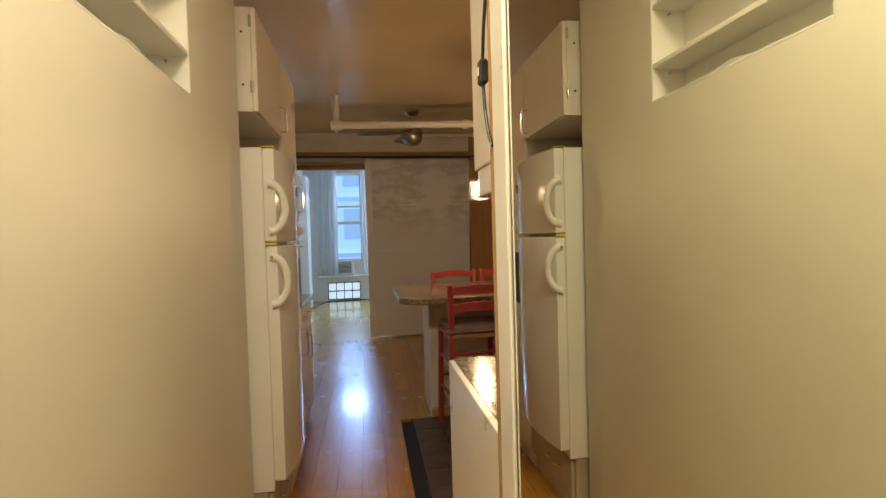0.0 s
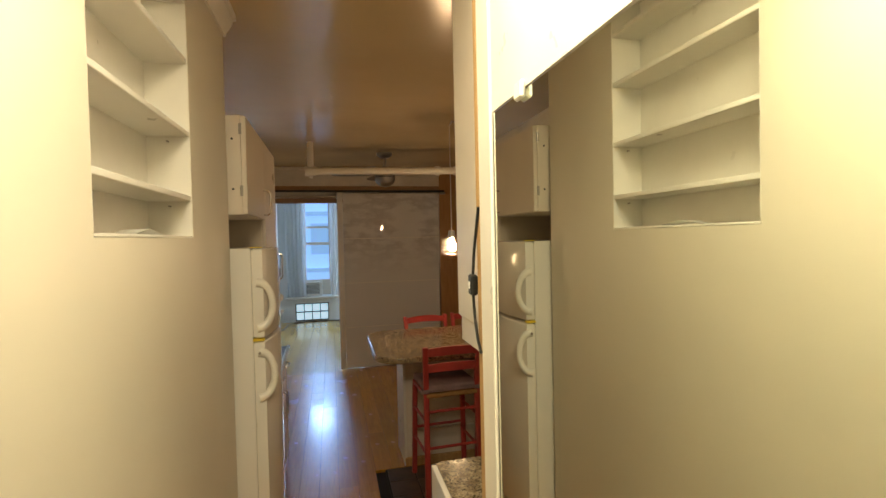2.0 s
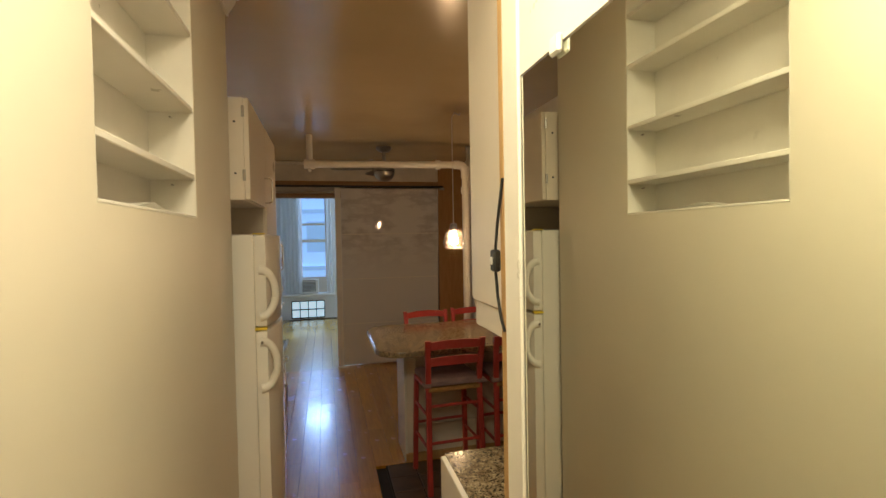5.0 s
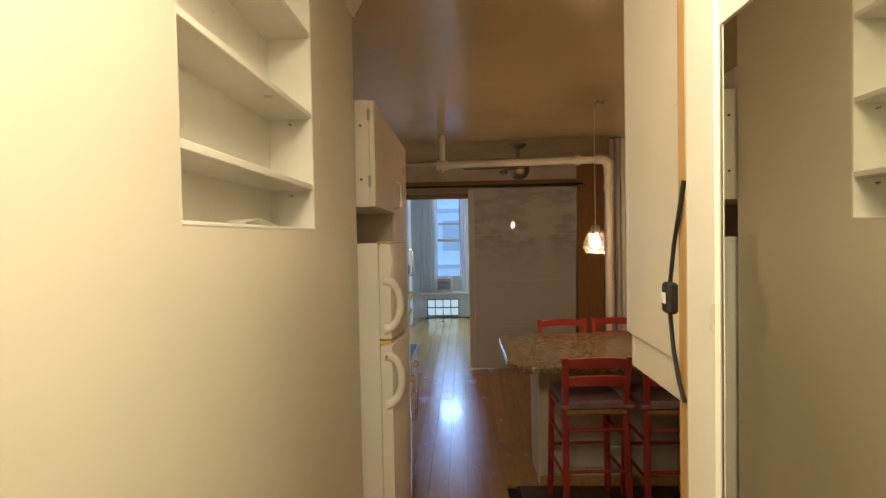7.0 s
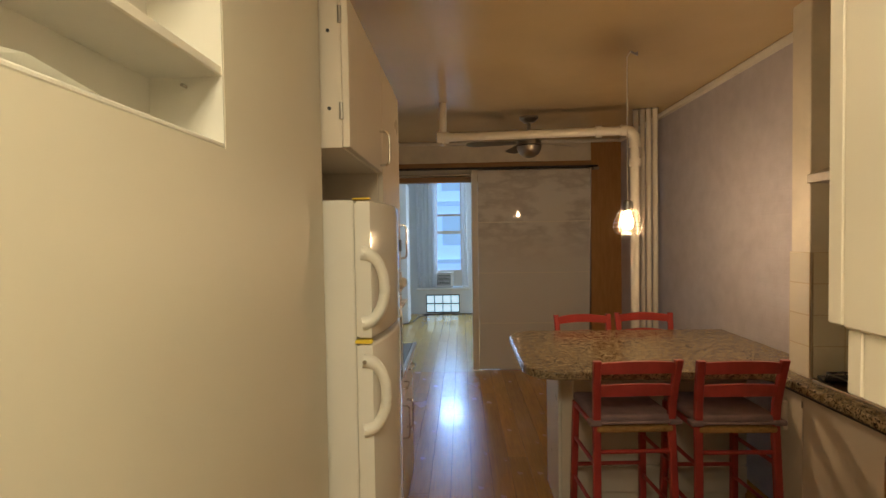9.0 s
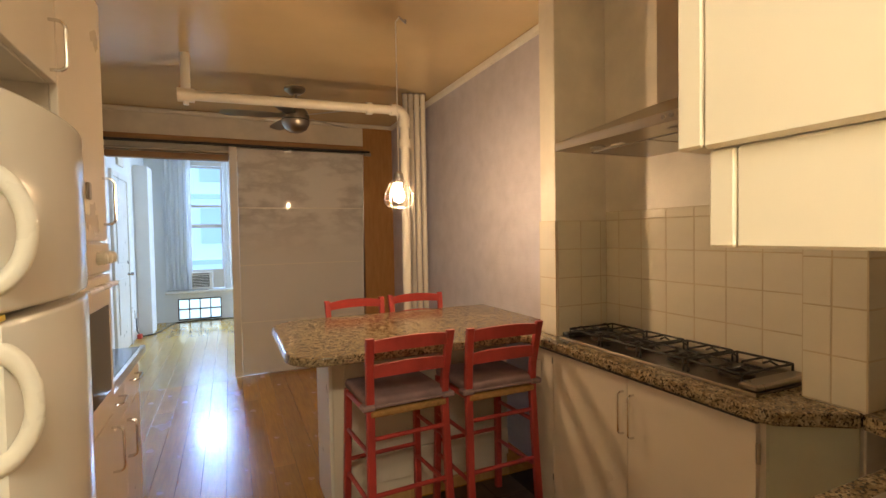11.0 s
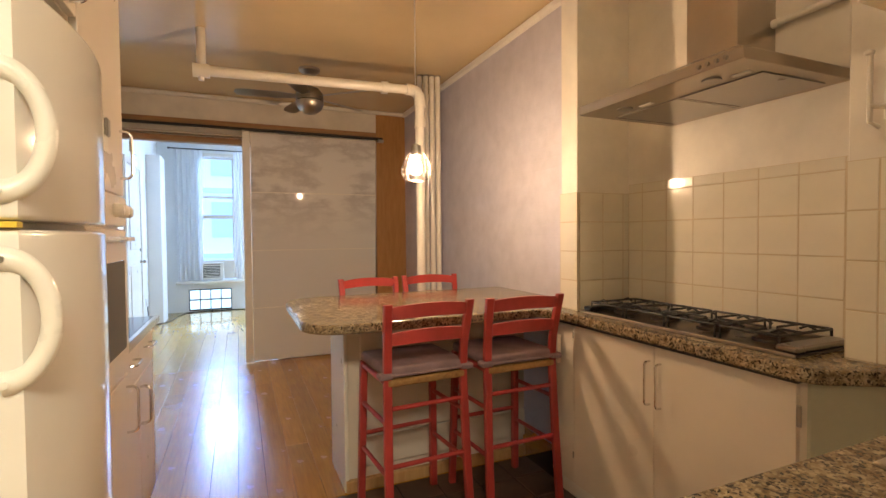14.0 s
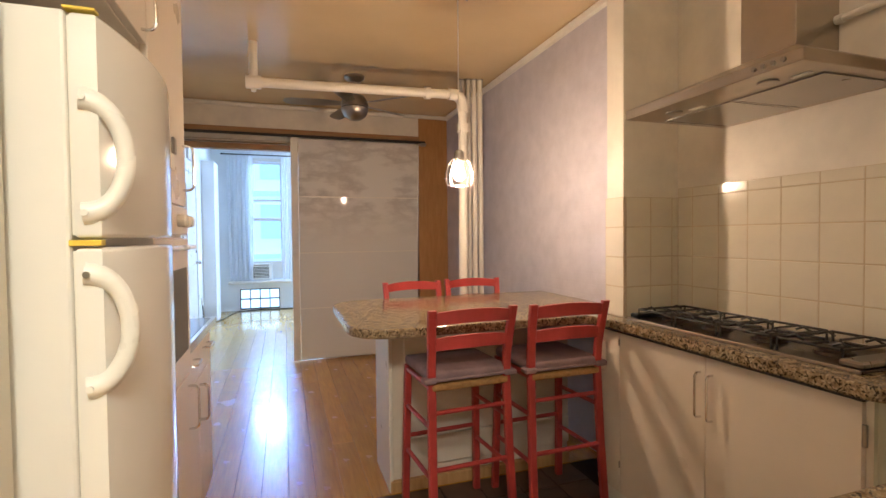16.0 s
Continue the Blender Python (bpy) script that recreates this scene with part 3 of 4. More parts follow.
vs = [bm.verts.new(p) for p in ((HX - 0.06, 1.71, NZ0 + 0.009), (HX - 0.005, 1.68, NZ0 + 0.009), (HX - 0.005, 1.77, NZ0 + 0.022), (HX - 0.06, 1.75, NZ0 + 0.020), (HX - 0.005, 1.86, NZ0 + 0.009), (HX - 0.06, 1.88, NZ0 + 0.009))]
bm.faces.new((vs[0], vs[1], vs[2], vs[3]))
bm.faces.new((vs[3], vs[2], vs[4], vs[5]))
bmesh.ops.solidify(bm, geom=bm.faces[:], thickness=0.001)
part("sheet", bm, M_PAPER, pp)

mr = thing("wall_mirror", (MX, 0.6, 0.02), "tall frameless mirror covering the hall wall", "mirror")
part("glass", box(MX, MX + 0.007, -0.9, 1.389, 0.02, 1.973, 0.0), M_MIRROR, mr)
part("edge_strip", box(MX - 0.001, MX + 0.007, 1.3892, 1.391, 0.02, 1.973), M_NICKEL, mr)
part("clip", box(MX - 0.011, MX - 0.0005, 1.226, 1.258, 1.958, 1.988, 0.004), M_PLASTIC, mr, "clear plastic mirror clip")

hl = thing("hall_ceiling_lamp", (-0.12, 0.98, CEIL), "round opal ceiling lamp, lit", "ceiling lamp")
part("base", lathe(-0.12, 0.98, [(0.24, CEIL - 0.001), (0.24, CEIL - 0.03), (0.225, CEIL - 0.035)]), M_PLASTIC, hl)
part("shade", lathe(-0.12, 0.98, [(0.224, CEIL - 0.036), (0.226, CEIL - 0.06), (0.18, CEIL - 0.10), (0.08, CEIL - 0.125), (0.01, CEIL - 0.13)]), M_SHADE, hl, smooth=True)

# ---- west units: fridge on a plinth, cabinets, oven ----
FX, FY0, FY1 = -0.420, 2.668, 3.21
pl = thing("fridge_plinth", (-0.7, 2.88, 0), "beige painted drawer plinth under the fridge", "plinth")
part("case", box(-1.0, FX - 0.03, FY0 + 0.01, FY1, 0.0, 0.295, 0.004), M_BEIGE, pl)
part("drawer_front", box(FX - 0.029, FX - 0.012, FY0 + 0.02, FY1 - 0.01, 0.09, 0.28, 0.003), M_BEIGE, pl)
part("handle", bow((FX - 0.012, 2.82, 0.2), (FX - 0.012, 2.95, 0.2), (0.025, 0, 0), 0.004), M_CHROME, pl)


def bowed_door(z0, z1):
    """A fridge door whose front bulges in plan, with rounded edges."""
    n = 16
    front = []
    for k in range(n + 1):
        u = k / n
        y = FY0 + 0.002 + (FY1 - FY0 - 0.004) * u
        x = FX + 0.045 + 0.034 * (1 - (2 * u - 1) ** 2)
        front.append((x, y))
    pts = [(FX + 0.006, FY0 + 0.002)] + front + [(FX + 0.006, FY1 - 0.002)]
    return prism(pts, z0, z1, 0.009, 3)


fg = thing("fridge", (-0.7, 2.88, 0.295), "white two-door refrigerator with arched handles", "refrigerator")
part("body", box(-1.0, FX, FY0, FY1, 0.295, 1.710, 0.006, seg=2), M_FRIDGE, fg)
for z0, z1, h0, h1 in ((1.325, 1.708, 1.353, 1.578), (0.335, 1.310, 1.053, 1.280)):
    d = part("door", bowed_door(z0, z1), M_FRIDGE, fg, smooth=True)
    part("gasket", box(FX + 0.0005, FX + 0.0055, FY0 + 0.008, FY1 - 0.008, z0 + 0.006, z1 - 0.006), M_TRIM, d)
    pts, rad = [], []
    mid, half = (h0 + h1) / 2, (h1 - h0) / 2 - 0.015
    for k in range(25):
        a_ = -math.pi / 2 + math.pi * k / 24
        c_ = max(0.0, math.cos(a_))
        pts.append((FX + 0.018 + 0.062 * c_ ** 0.85, FY0 + 0.004 + 0.014 * c_, mid + half * math.sin(a_) * (1 - 0.04 * c_)))
        rad.append(0.0155 + 0.0045 * abs(math.sin(a_)) ** 6)
    part("handle", tube(pts, 0.014, 10, radii=rad), M_PLASTIC, d, "white arched plastic handle", smooth=True)
    for zz in (h0 + 0.016, h1 - 0.016):
        part("screw", tube([(FX + 0.026, FY0 - 0.008, zz), (FX + 0.026, FY0 - 0.0165, zz)], 0.006, 10), M_NICKEL if zz > h0 + 0.05 and z0 < 1 else M_PLASTIC, d)
for z in (1.3125, 1.7102):
    part("hinge_tape", box(FX - 0.002, FX + 0.045, FY0 - 0.003, FY0 + 0.02, z, z + (0.010 if z < 1.5 else 0.005), 0.001), M_YELLOW, fg, "yellow hinge cover")
for y0 in (FY0 + 0.03, FY1 - 0.06):
    part("foot", box(-0.5, -0.46, y0, y0 + 0.03, 0.2955, 0.297), M_BLACK, fg)
mg = thing("fridge_magnet", (FX + 0.07, 3.10, 1.52), "small blue and white magnet note on the fridge door", "magnet")
part("note", box(FX + 0.058, FX + 0.062, 3.13, 3.18, 1.51, 1.585, 0.002), M_PAPER, mg)
part("clip", box(FX + 0.062, FX + 0.07, 3.14, 3.17, 1.55, 1.595, 0.003), M_NICKEL, mg)

CX = -0.425


def unit(name, label, y0, y1, z0, z1, fx=CX, back=-1.0):
    t = thing(name, (-0.7, (y0 + y1) / 2, z0), label, "cabinet")
    part("body", box(back, fx - 0.02, y0, y1, z0, z1, 0.002), M_CAB, t)
    return t


def front_door(t, y0, y1, z0, z1, fx=CX, handle=None, label=""):
    d = part("door", box(fx - 0.0195, fx, y0 + 0.002, y1 - 0.002, z0 + 0.002, z1 - 0.002, 0.002), M_CAB, t, label)
    if handle:
        hy, hz0, hz1 = handle
        part("handle", bow((fx, hy, hz0), (fx, hy, hz1), (0.035, 0, 0), 0.0045), M_CHROME, d, "chrome bar handle")
    return d


uc = unit("wall_cabinet", "cream wall cabinet above the fridge, closed", 2.668, 3.21, 1.852, 2.27)
dd = front_door(uc, 2.668, 3.21, 1.852, 2.27, handle=(3.16, 1.875, 2.0))
for z in (1.93, 2.19):
    part("hinge", tube([(CX - 0.022, 2.666, z), (CX - 0.022, 2.666, z + 0.045)], 0.006, 8), M_NICKEL, uc)
for z in (1.96, 2.17):
    part("screw_hole", tube([(CX - 0.055, 2.668, z), (CX - 0.055, 2.665, z)], 0.005, 8), M_DARK, uc)
tu = unit("oven_cabinet", "tall cream cabinet with a built-in oven", 3.215, 3.71, 0.0, 2.27)
front_door(tu, 3.215, 3.71, 1.44, 2.27, handle=(3.665, 1.50, 1.66))
front_door(tu, 3.215, 3.71, 0.10, 0.82, handle=(3.665, 0.62, 0.78))
ov = thing("oven", (-0.7, 3.4, 0.83), "cream built-in oven with a dark glass door", "oven")
part("control_panel", box(CX - 0.019, CX + 0.006, 3.22, 3.705, 1.335, 1.435, 0.004), M_CAB, ov)
for y in (3.53, 3.60, 3.665):
    part("knob", tube([(CX + 0.006, y, 1.385), (CX + 0.028, y, 1.385), (CX + 0.034, y, 1.385)], 0.02, 14, radii=[0.022, 0.02, 0.014]), M_PLASTIC, ov)
od = part("oven_door", box(CX - 0.019, CX + 0.004, 3.22, 3.705, 0.83, 1.325, 0.004), M_CAB, ov)
part("window", box(CX + 0.004, CX + 0.007, 3.27, 3.655, 0.92, 1.22, 0.001), M_OVEN, od)
part("handle", box(CX + 0.006, CX + 0.035, 3.23, 3.695, 1.285, 1.30, 0.004), M_PLASTIC, od)

lowc = thing("base_cabinet", (-0.75, 4.0, 0), "cream base cabinet with a drawer and two doors", "cabinet")
LX = -0.455
part("body", box(-1.0, LX - 0.02, 3.715, 4.43, 0.09, 0.878, 0.002), M_CAB, lowc)
part("toe_kick", box(-1.0, LX - 0.09, 3.72, 4.42, 0.0, 0.0895), M_TRIM, lowc)
for y0, y1, hy in ((3.715, 4.07, 4.095), (4.073, 4.43, 4.11)):
    front_door(lowc, y0, y1, 0.09, 0.70, LX, (hy, 0.50, 0.66))
    dr = part("drawer", box(LX - 0.0195, LX, y0 + 0.002, y1 - 0.002, 0.706, 0.872, 0.002), M_CAB, lowc)
    part("handle", bow((LX, (y0 + y1) / 2 - 0.06, 0.81), (LX, (y0 + y1) / 2 + 0.06, 0.81), (0.035, 0, 0), 0.0045), M_CHROME, dr)
lt = thing("steel_worktop", (-0.75, 4.0, 0.88), "dark worktop with a bright metal edge", "worktop")
part("slab", box(-1.0, LX + 0.005, 3.715, 4.44, 0.8785, 0.912, 0.002), M_OVEN, lt)
part("edge_band", box(LX + 0.0055, LX + 0.03, 3.715, 4.45, 0.880, 0.916, 0.004), M_CHROME, lt, "chrome edge band")

# ---- sink counter and wall cabinet ----
sb = thing("sink_cabinet", (1.0, 1.8, 0), "white base cabinet under the sink counter", "cabinet")
part("body", box(0.262, 1.85, 1.49, 2.16, 0.08, 0.878, 0.002), M_CAB, sb)
part("toe_kick", box(0.275, 1.85, 1.49, 2.11, 0.0, 0.0795), M_TRIM, sb)
part("end_panel", box(0.243, 0.2615, 1.49, 2.185, 0.0, 0.918, 0.002), M_TRIM, sb, "white painted end panel")
for k in range(3):
    x0 = 0.29 + 0.42 * k
    d = part("door", box(x0, x0 + 0.416, 2.1605, 2.178, 0.09, 0.872, 0.002), M_CAB, sb)
    part("handle", bow((x0 + 0.37, 2.178, 0.66), (x0 + 0.37, 2.178, 0.80), (0, 0.035, 0), 0.0045), M_CHROME, d)
part("bolt", tube([(0.2428, 1.68, 0.70), (0.2415, 1.68, 0.70)], 0.006, 8), M_NICKEL, sb)
SX0, SX1, SY0, SY1 = 0.90, 1.36, 1.68, 2.115
st = thing("sink_worktop", (1.0, 1.8, 0.88), "speckled brown granite worktop around the sink", "worktop")
part("slab", prism([(0.262, 1.49), (1.855, 1.49), (1.855, 2.384), (1.575, 2.384), (1.545, 2.26), (1.48, 2.20), (SX0, 2.20), (SX0, SY1), (SX1, SY1), (SX1, SY0), (SX0, SY0), (SX0 - 0.001, 2.20), (0.262, 2.20)], 0.8785, 0.92), M_GRANITE, st)
sk = thing("sink", (1.13, 1.84, 0.75), "stainless steel sink set in the granite", "sink")
g = bmesh.new()
for a in ((SX0 - 0.03, SX0 + 0.012, SY0 - 0.03, SY1 + 0.03), (SX1 - 0.012, SX1 + 0.03, SY0 - 0.03, SY1 + 0.03), (SX0 + 0.012, SX1 - 0.012, SY0 - 0.03, SY0 + 0.012), (SX0 + 0.012, SX1 - 0.012, SY1 - 0.012, SY1 + 0.03)):
    box(a[0], a[1], a[2], a[3], 0.9205, 0.927, 0.002, bm=g)
part("rim", g, M_STEEL, sk)
# bowl is only 4 cm deep; a dark material paints in the depth's shade
g = bmesh.new()
for a in ((SX0 + 0.012, SX0 + 0.016, SY0 + 0.012, SY1 - 0.012, 0.882, 0.92), (SX1 - 0.016, SX1 - 0.012, SY0 + 0.012, SY1 - 0.012, 0.882, 0.92), (SX0 + 0.016, SX1 - 0.016, SY0 + 0.012, SY0 + 0.016, 0.882, 0.92), (SX0 + 0.016, SX1 - 0.016, SY1 - 0.016, SY1 - 0.012, 0.882, 0.92), (SX0 + 0.012, SX1 - 0.012, SY0 + 0.012, SY1 - 0.012, 0.8795, 0.8815)):
    box(*a, bm=g)
part("bowl", g, M_OVEN, sk, "shallow bowl with the shade of depth in its dark colour")
wc = thing("sink_wall_cabinet", (1.0, 1.65, 1.43), "tall cream wall cabinet over the sink", "cabinet")
part("body", box(0.284, 1.75, 1.498, 1.89, 1.502, CEIL - 0.01, 0.003), M_CAB, wc)
part("valance", box(0.288, 1.75, 1.868, 1.888, 1.432, 1.5015, 0.002), M_CAB, wc)
part("valance_side", box(0.288, 0.300, 1.498, 1.8675, 1.432, 1.5015, 0.002), M_CAB, wc)
part("underside", box(0.301, 1.75, 1.498, 1.8675, 1.440, 1.5015), M_TRIMWOOD, wc, "brown bare underside")
for k in range(3):
    part("door", box(0.285 + 0.485 * k, 0.285 + 0.485 * k + 0.482, 1.8905, 1.912, 1.504, CEIL - 0.012, 0.002), M_CAB, wc)
ec = thing("power_cord", (0.215, 1.50, 1.5), "black lamp cord with an inline switch on the pine edge", "cable")
part("cord", tube([(0.2175, 1.474, 1.80), (0.214, 1.480, 1.76), (0.213, 1.496, 1.71), (0.213, 1.508, 1.66), (0.213, 1.510, 1.61), (0.213, 1.500, 1.56), (0.214, 1.484, 1.515), (0.2175, 1.474, 1.49)], 0.0032, 8), M_BLACK, ec)
part("switch", box(0.205, 0.221, 1.497, 1.523, 1.61, 1.656, 0.004), M_BLACK, ec)
part("rocker", box(0.2025, 0.2045, 1.503, 1.516, 1.625, 1.641, 0.001), M_PLASTIC, ec)

# ---- stove side ----
sc_ = thing("stove_cabinet", (1.6, 3.0, 0), "cream two-door base cabinet under the cooktop", "cabinet")
A, B = Vector((1.425, 3.74, 0)), Vector((1.425, 2.555, 0))


def along(u, off=0.0):
    d = (B - A).normalized()
    n = Vector((-abs(d.y), -d.x if d.y > 0 else d.x, 0)).normalized()
    p = A + (B - A) * u + n * off
    return p.x, p.y


part("body", prism([along(0), along(1), (1.592, 2.408), (1.592, 2.548), (1.80, 2.56), (1.80, 3.62), (1.478, 3.62), (1.478, 3.75)], 0.09, 0.876), M_CAB, sc_)
part("toe_kick", prism([along(0, -0.02), along(1, -0.02), (1.58, 2.43), (1.79, 2.57), (1.79, 3.61), (1.47, 3.61), (1.47, 3.73)], 0.0, 0.0895), M_TRIM, sc_)
for u0, u1, h in ((0.15, 0.552, 0.535), (0.555, 0.985, 0.58)):
    d = part("door", prism([along(u0, 0.001), along(u1, 0.001), along(u1, 0.019), along(u0, 0.019)], 0.10, 0.868, 0.0015, 1), M_CAB, sc_)
    hx, hy = along(h, 0.019)
    part("handle", bow((hx, hy, 0.63), (hx, hy, 0.80), (-0.028, 0.0, 0), 0.0045), M_CHROME, d, "bright steel bar handle")
part("filler", prism([along(0.005, 0.001), along(0.145, 0.001), along(0.145, 0.017), along(0.005, 0.017)], 0.10, 0.868), M_CAB, sc_)
ex, ey = along(1, 0.002)
part("end_panel", prism([(ex, ey - 0.002), (1.588, 2.404), (1.584, 2.395), (ex - 0.002, ey - 0.012)], 0.0, 0.876), M_CABGREY, sc_, "pale green unpainted end panel")
for z in (0.2, 0.74):
    hx, hy = along(0.99, 0.021)
    part("hinge", tube([(hx, hy - 0.003, z), (hx, hy - 0.003, z + 0.06)], 0.007, 8), M_NICKEL, sc_)
for z in (0.22, 0.80):
    hx, hy = along(0.143, 0.018)
    part("hinge_pin", tube([(hx, hy, z), (hx, hy, z + 0.03)], 0.004, 6), M_NICKEL, sc_)
ol = thing("wall_outlet", (1.43, 3.66, 0.7), "cream outlet box on the cabinet side", "outlet")
part("box", box(1.378, 1.406, 3.66, 3.71, 0.66, 0.80, 0.004), M_CAB, ol)

wt = thing("granite_worktop", (1.2, 3.6, 0.88), "speckled brown granite breakfast bar and stove worktop", "worktop")
outline = []


def corner(cx, cy, r, a0, a1, n=7):
    for k in range(n + 1):
        a = radians(a0 + (a1 - a0) * k / n)
        outline.append((cx + r * math.cos(a), cy + r * math.sin(a)))


corner(0.365, 3.915, 0.18, 270, 180)
corner(0.405, 4.56, 0.22, 180, 90)
outline += [(1.692, 4.78), (1.692, 3.765), (1.477, 3.765), (1.477, 3.628), (1.806, 3.628), (1.806, 2.557), (1.595, 2.557), (1.595, 2.39), (1.57, 2.388), (1.385, 2.50), (1.365, 2.54), (1.375, 3.66), (1.33, 3.735)]
part("slab", prism(outline, 0.8775, 0.92, 0.008, 2), M_GRANITE, wt)

pn = thing("island_cabinet", (0.95, 4.25, 0), "white painted panelled base of the breakfast bar", "cabinet")
part("body", box(0.435, 1.475, 4.12, 4.46, 0.0, 0.876, 0.003), M_CAB, pn)
part("end_board", box(0.415, 0.4345, 4.105, 4.47, 0.0, 0.876, 0.003), M_TRIM, pn)
part("front_panel", box(0.50, 1.474, 4.105, 4.1195, 0.28, 0.872, 0.003), M_CAB, pn)
part("lower_rail", box(0.50, 1.474, 4.100, 4.1195, 0.12, 0.272, 0.003), M_CAB, pn)
part("baseboard", box(0.42, 1.474, 4.09, 4.1195, 0.0, 0.06, 0.004), M_RAW, pn)
for z in (0.35, 0.80):
    part("hinge", tube([(0.497, 4.103, z), (0.497, 4.103, z + 0.05)], 0.006, 8), M_NICKEL, pn)

# added proud black strip that draws the dark line below the slab
part("black_edge_strip", prism([along(0.02, 0.020), along(1.0, 0.020), along(1.0, 0.046), along(0.02, 0.046)], 0.8685, 0.8772), M_BLACK, sc_, "black strip under the worktop's edge")

# cooktop
ck = thing("cooktop", (1.6, 3.0, 0.92), "four-burner steel gas cooktop with black iron grates", "cooktop")
KX0, KX1, KY0, KY1 = 1.46, 1.775, 2.605, 3.575
part("tray", box(KX0, KX1, KY0, KY1, 0.9205, 0.928, 0.003), M_TRAY, ck)
part("front_rim", box(KX0 - 0.008, KX0 - 0.0005, KY0, KY1, 0.9205, 0.931, 0.002), M_STEEL, ck, "bright steel front edge")
part("back_rim", box(KX1 - 0.02, KX1, KY0, KY1, 0.932, 0.945, 0.003), M_STEEL, ck)
part("end_box", box(KX0 + 0.01, KX1 - 0.025, KY0 + 0.005, KY0 + 0.07, 0.9285, 0.950, 0.006), M_NICKEL, ck)
part("end_box", box(KX0 + 0.01, KX1 - 0.025, KY1 - 0.05, KY1 - 0.005, 0.9325, 0.95, 0.003), M_IRON, ck)
for k in range(4):
    y = KY0 + 0.165 + 0.22 * k
    x = 1.605
    bn = part("burner", lathe(x, y, [(0.058, 0.9285), (0.056, 0.940), (0.044, 0.943), (0.042, 0.951), (0.01, 0.953)], 24), M_TRAY, ck)
    part("cap", lathe(x, y, [(0.038, 0.9535), (0.043, 0.957), (0.038, 0.962), (0.005, 0.963)], 24), M_IRON, bn)
    g = bmesh.new()
    for a in (-0.1, 0.1):
        tube([(1.485, y + a, 0.929), (1.485, y + a, 0.972), (1.755, y + a, 0.972), (1.755, y + a, 0.929)], 0.0047, 8, g)
    for xx in (1.485, 1.755):
        tube([(xx, y - 0.095, 0.972), (xx, y + 0.095, 0.972)], 0.0047, 8, g)
    for a, b in (((1.485, y), (1.575, y)), ((1.755, y), (1.635, y)), ((x, y - 0.095), (x, y - 0.03)), ((x, y + 0.095), (x, y + 0.03))):
        tube([(*a, 0.972), (*b, 0.972), (*b, 0.966)], 0.0042, 8, g)
    for xx in (1.53, 1.68):
        tube([(xx, y - 0.1, 0.972), (xx, y - 0.07, 0.984), (xx, y - 0.045, 0.972)], 0.0042, 8, g)
        tube([(xx, y + 0.1, 0.972), (xx, y + 0.07, 0.984), (xx, y + 0.045, 0.972)], 0.0042, 8, g)
    part("grate", g, M_IRON, ck)

# hood
hd = thing("range_hood", (1.6, 2.93, 1.8), "brushed steel chimney hood over the cooktop", "range hood")
HY0, HY1, HX0, HX1, HZ = 2.648, 3.365, 1.277, 1.809, 1.793
CY0, CY1, CX0 = 2.895, 3.105, 1.595
bm = bmesh.new()
ring = lambda x0, y0, y1, z: [bm.verts.new(p) for p in ((x0, y0, z), (HX1, y0, z), (HX1, y1, z), (x0, y1, z))]
r1, r2, r3 = ring(HX0, HY0, HY1, HZ + 0.002), ring(HX0, HY0, HY1, HZ + 0.038), ring(CX0 - 0.004, CY0 - 0.004, CY1 + 0.004, HZ + 0.172)
for a, b in ((r1, r2), (r2, r3)):
    for k in range(4):
        bm.faces.new((a[k], a[(k + 1) % 4], b[(k + 1) % 4], b[k]))
bm.faces.new(r1[::-1])
bm.faces.new(r3)
bmesh.ops.bevel(bm, geom=[e for e in bm.edges], offset=0.002, segments=1, affect='EDGES')
part("canopy", bm, M_STEEL, hd)
part("chimney", box(CX0, HX1, CY0, CY1, HZ + 0.173, CEIL - 0.002, 0.002), M_STEEL, hd)
for y0, y1 in ((2.70, 2.995), (3.015, 3.31)):
    part("filter", box(1.44, 1.76, y0, y1, HZ - 0.003, HZ + 0.0015, 0.001), M_NICKEL, hd)
    part("filter_edge", box(1.435, 1.765, y1 + 0.002, y1 + 0.008, HZ - 0.005, HZ + 0.0015), M_CHROME, hd)
for y in (2.82, 3.20):
    part("spot", lathe(1.37, y, [(0.03, HZ + 0.001), (0.03, HZ - 0.004), (0.024, HZ - 0.005)], 18), M_NICKEL, hd)
    part("latch", box(1.39, 1.41, y - 0.11, y - 0.05, HZ - 0.003, HZ + 0.0015, 0.001), M_PAPER, hd)
for k in range(4):
    y = 2.70 + 0.030 * k
    part("button", tube([(HX0, y, HZ + 0.02), (HX0 - 0.008, y, HZ + 0.02)], 0.007, 10), M_NICKEL, hd)
pr = thing("wall_pipe", (1.7, 2.5, 2.0), "thin white pipe along the alcove wall", "pipe")
part("pipe", tube([(1.79, 2.895, 2.07), (1.79, 2.558, 2.075)], 0.012), M_TRIM, pr)
part("cap", tube([(1.79, 2.893, 2.07), (1.79, 2.87, 2.07)], 0.017), M_TRIM, pr)
hk = thing("wall_hook", (1.58, 2.475, 1.65), "white painted metal hook on the pier", "hook")
part("plate", box(1.588, 1.5995, 2.440, 2.464, 1.605, 1.685, 0.003), M_TRIM, hk)
part("lever", tube([(1.585, 2.470, 1.585), (1.565, 2.485, 1.60), (1.565, 2.485, 1.76), (1.562, 2.485, 1.79)], 0.007, 8), M_TRIM, hk)
part("knob", lathe(1.562, 2.485, [(0.004, 1.782), (0.011, 1.787), (0.012, 1.795), (0.004, 1.801)], 12), M_TRIM, hk, smooth=True)
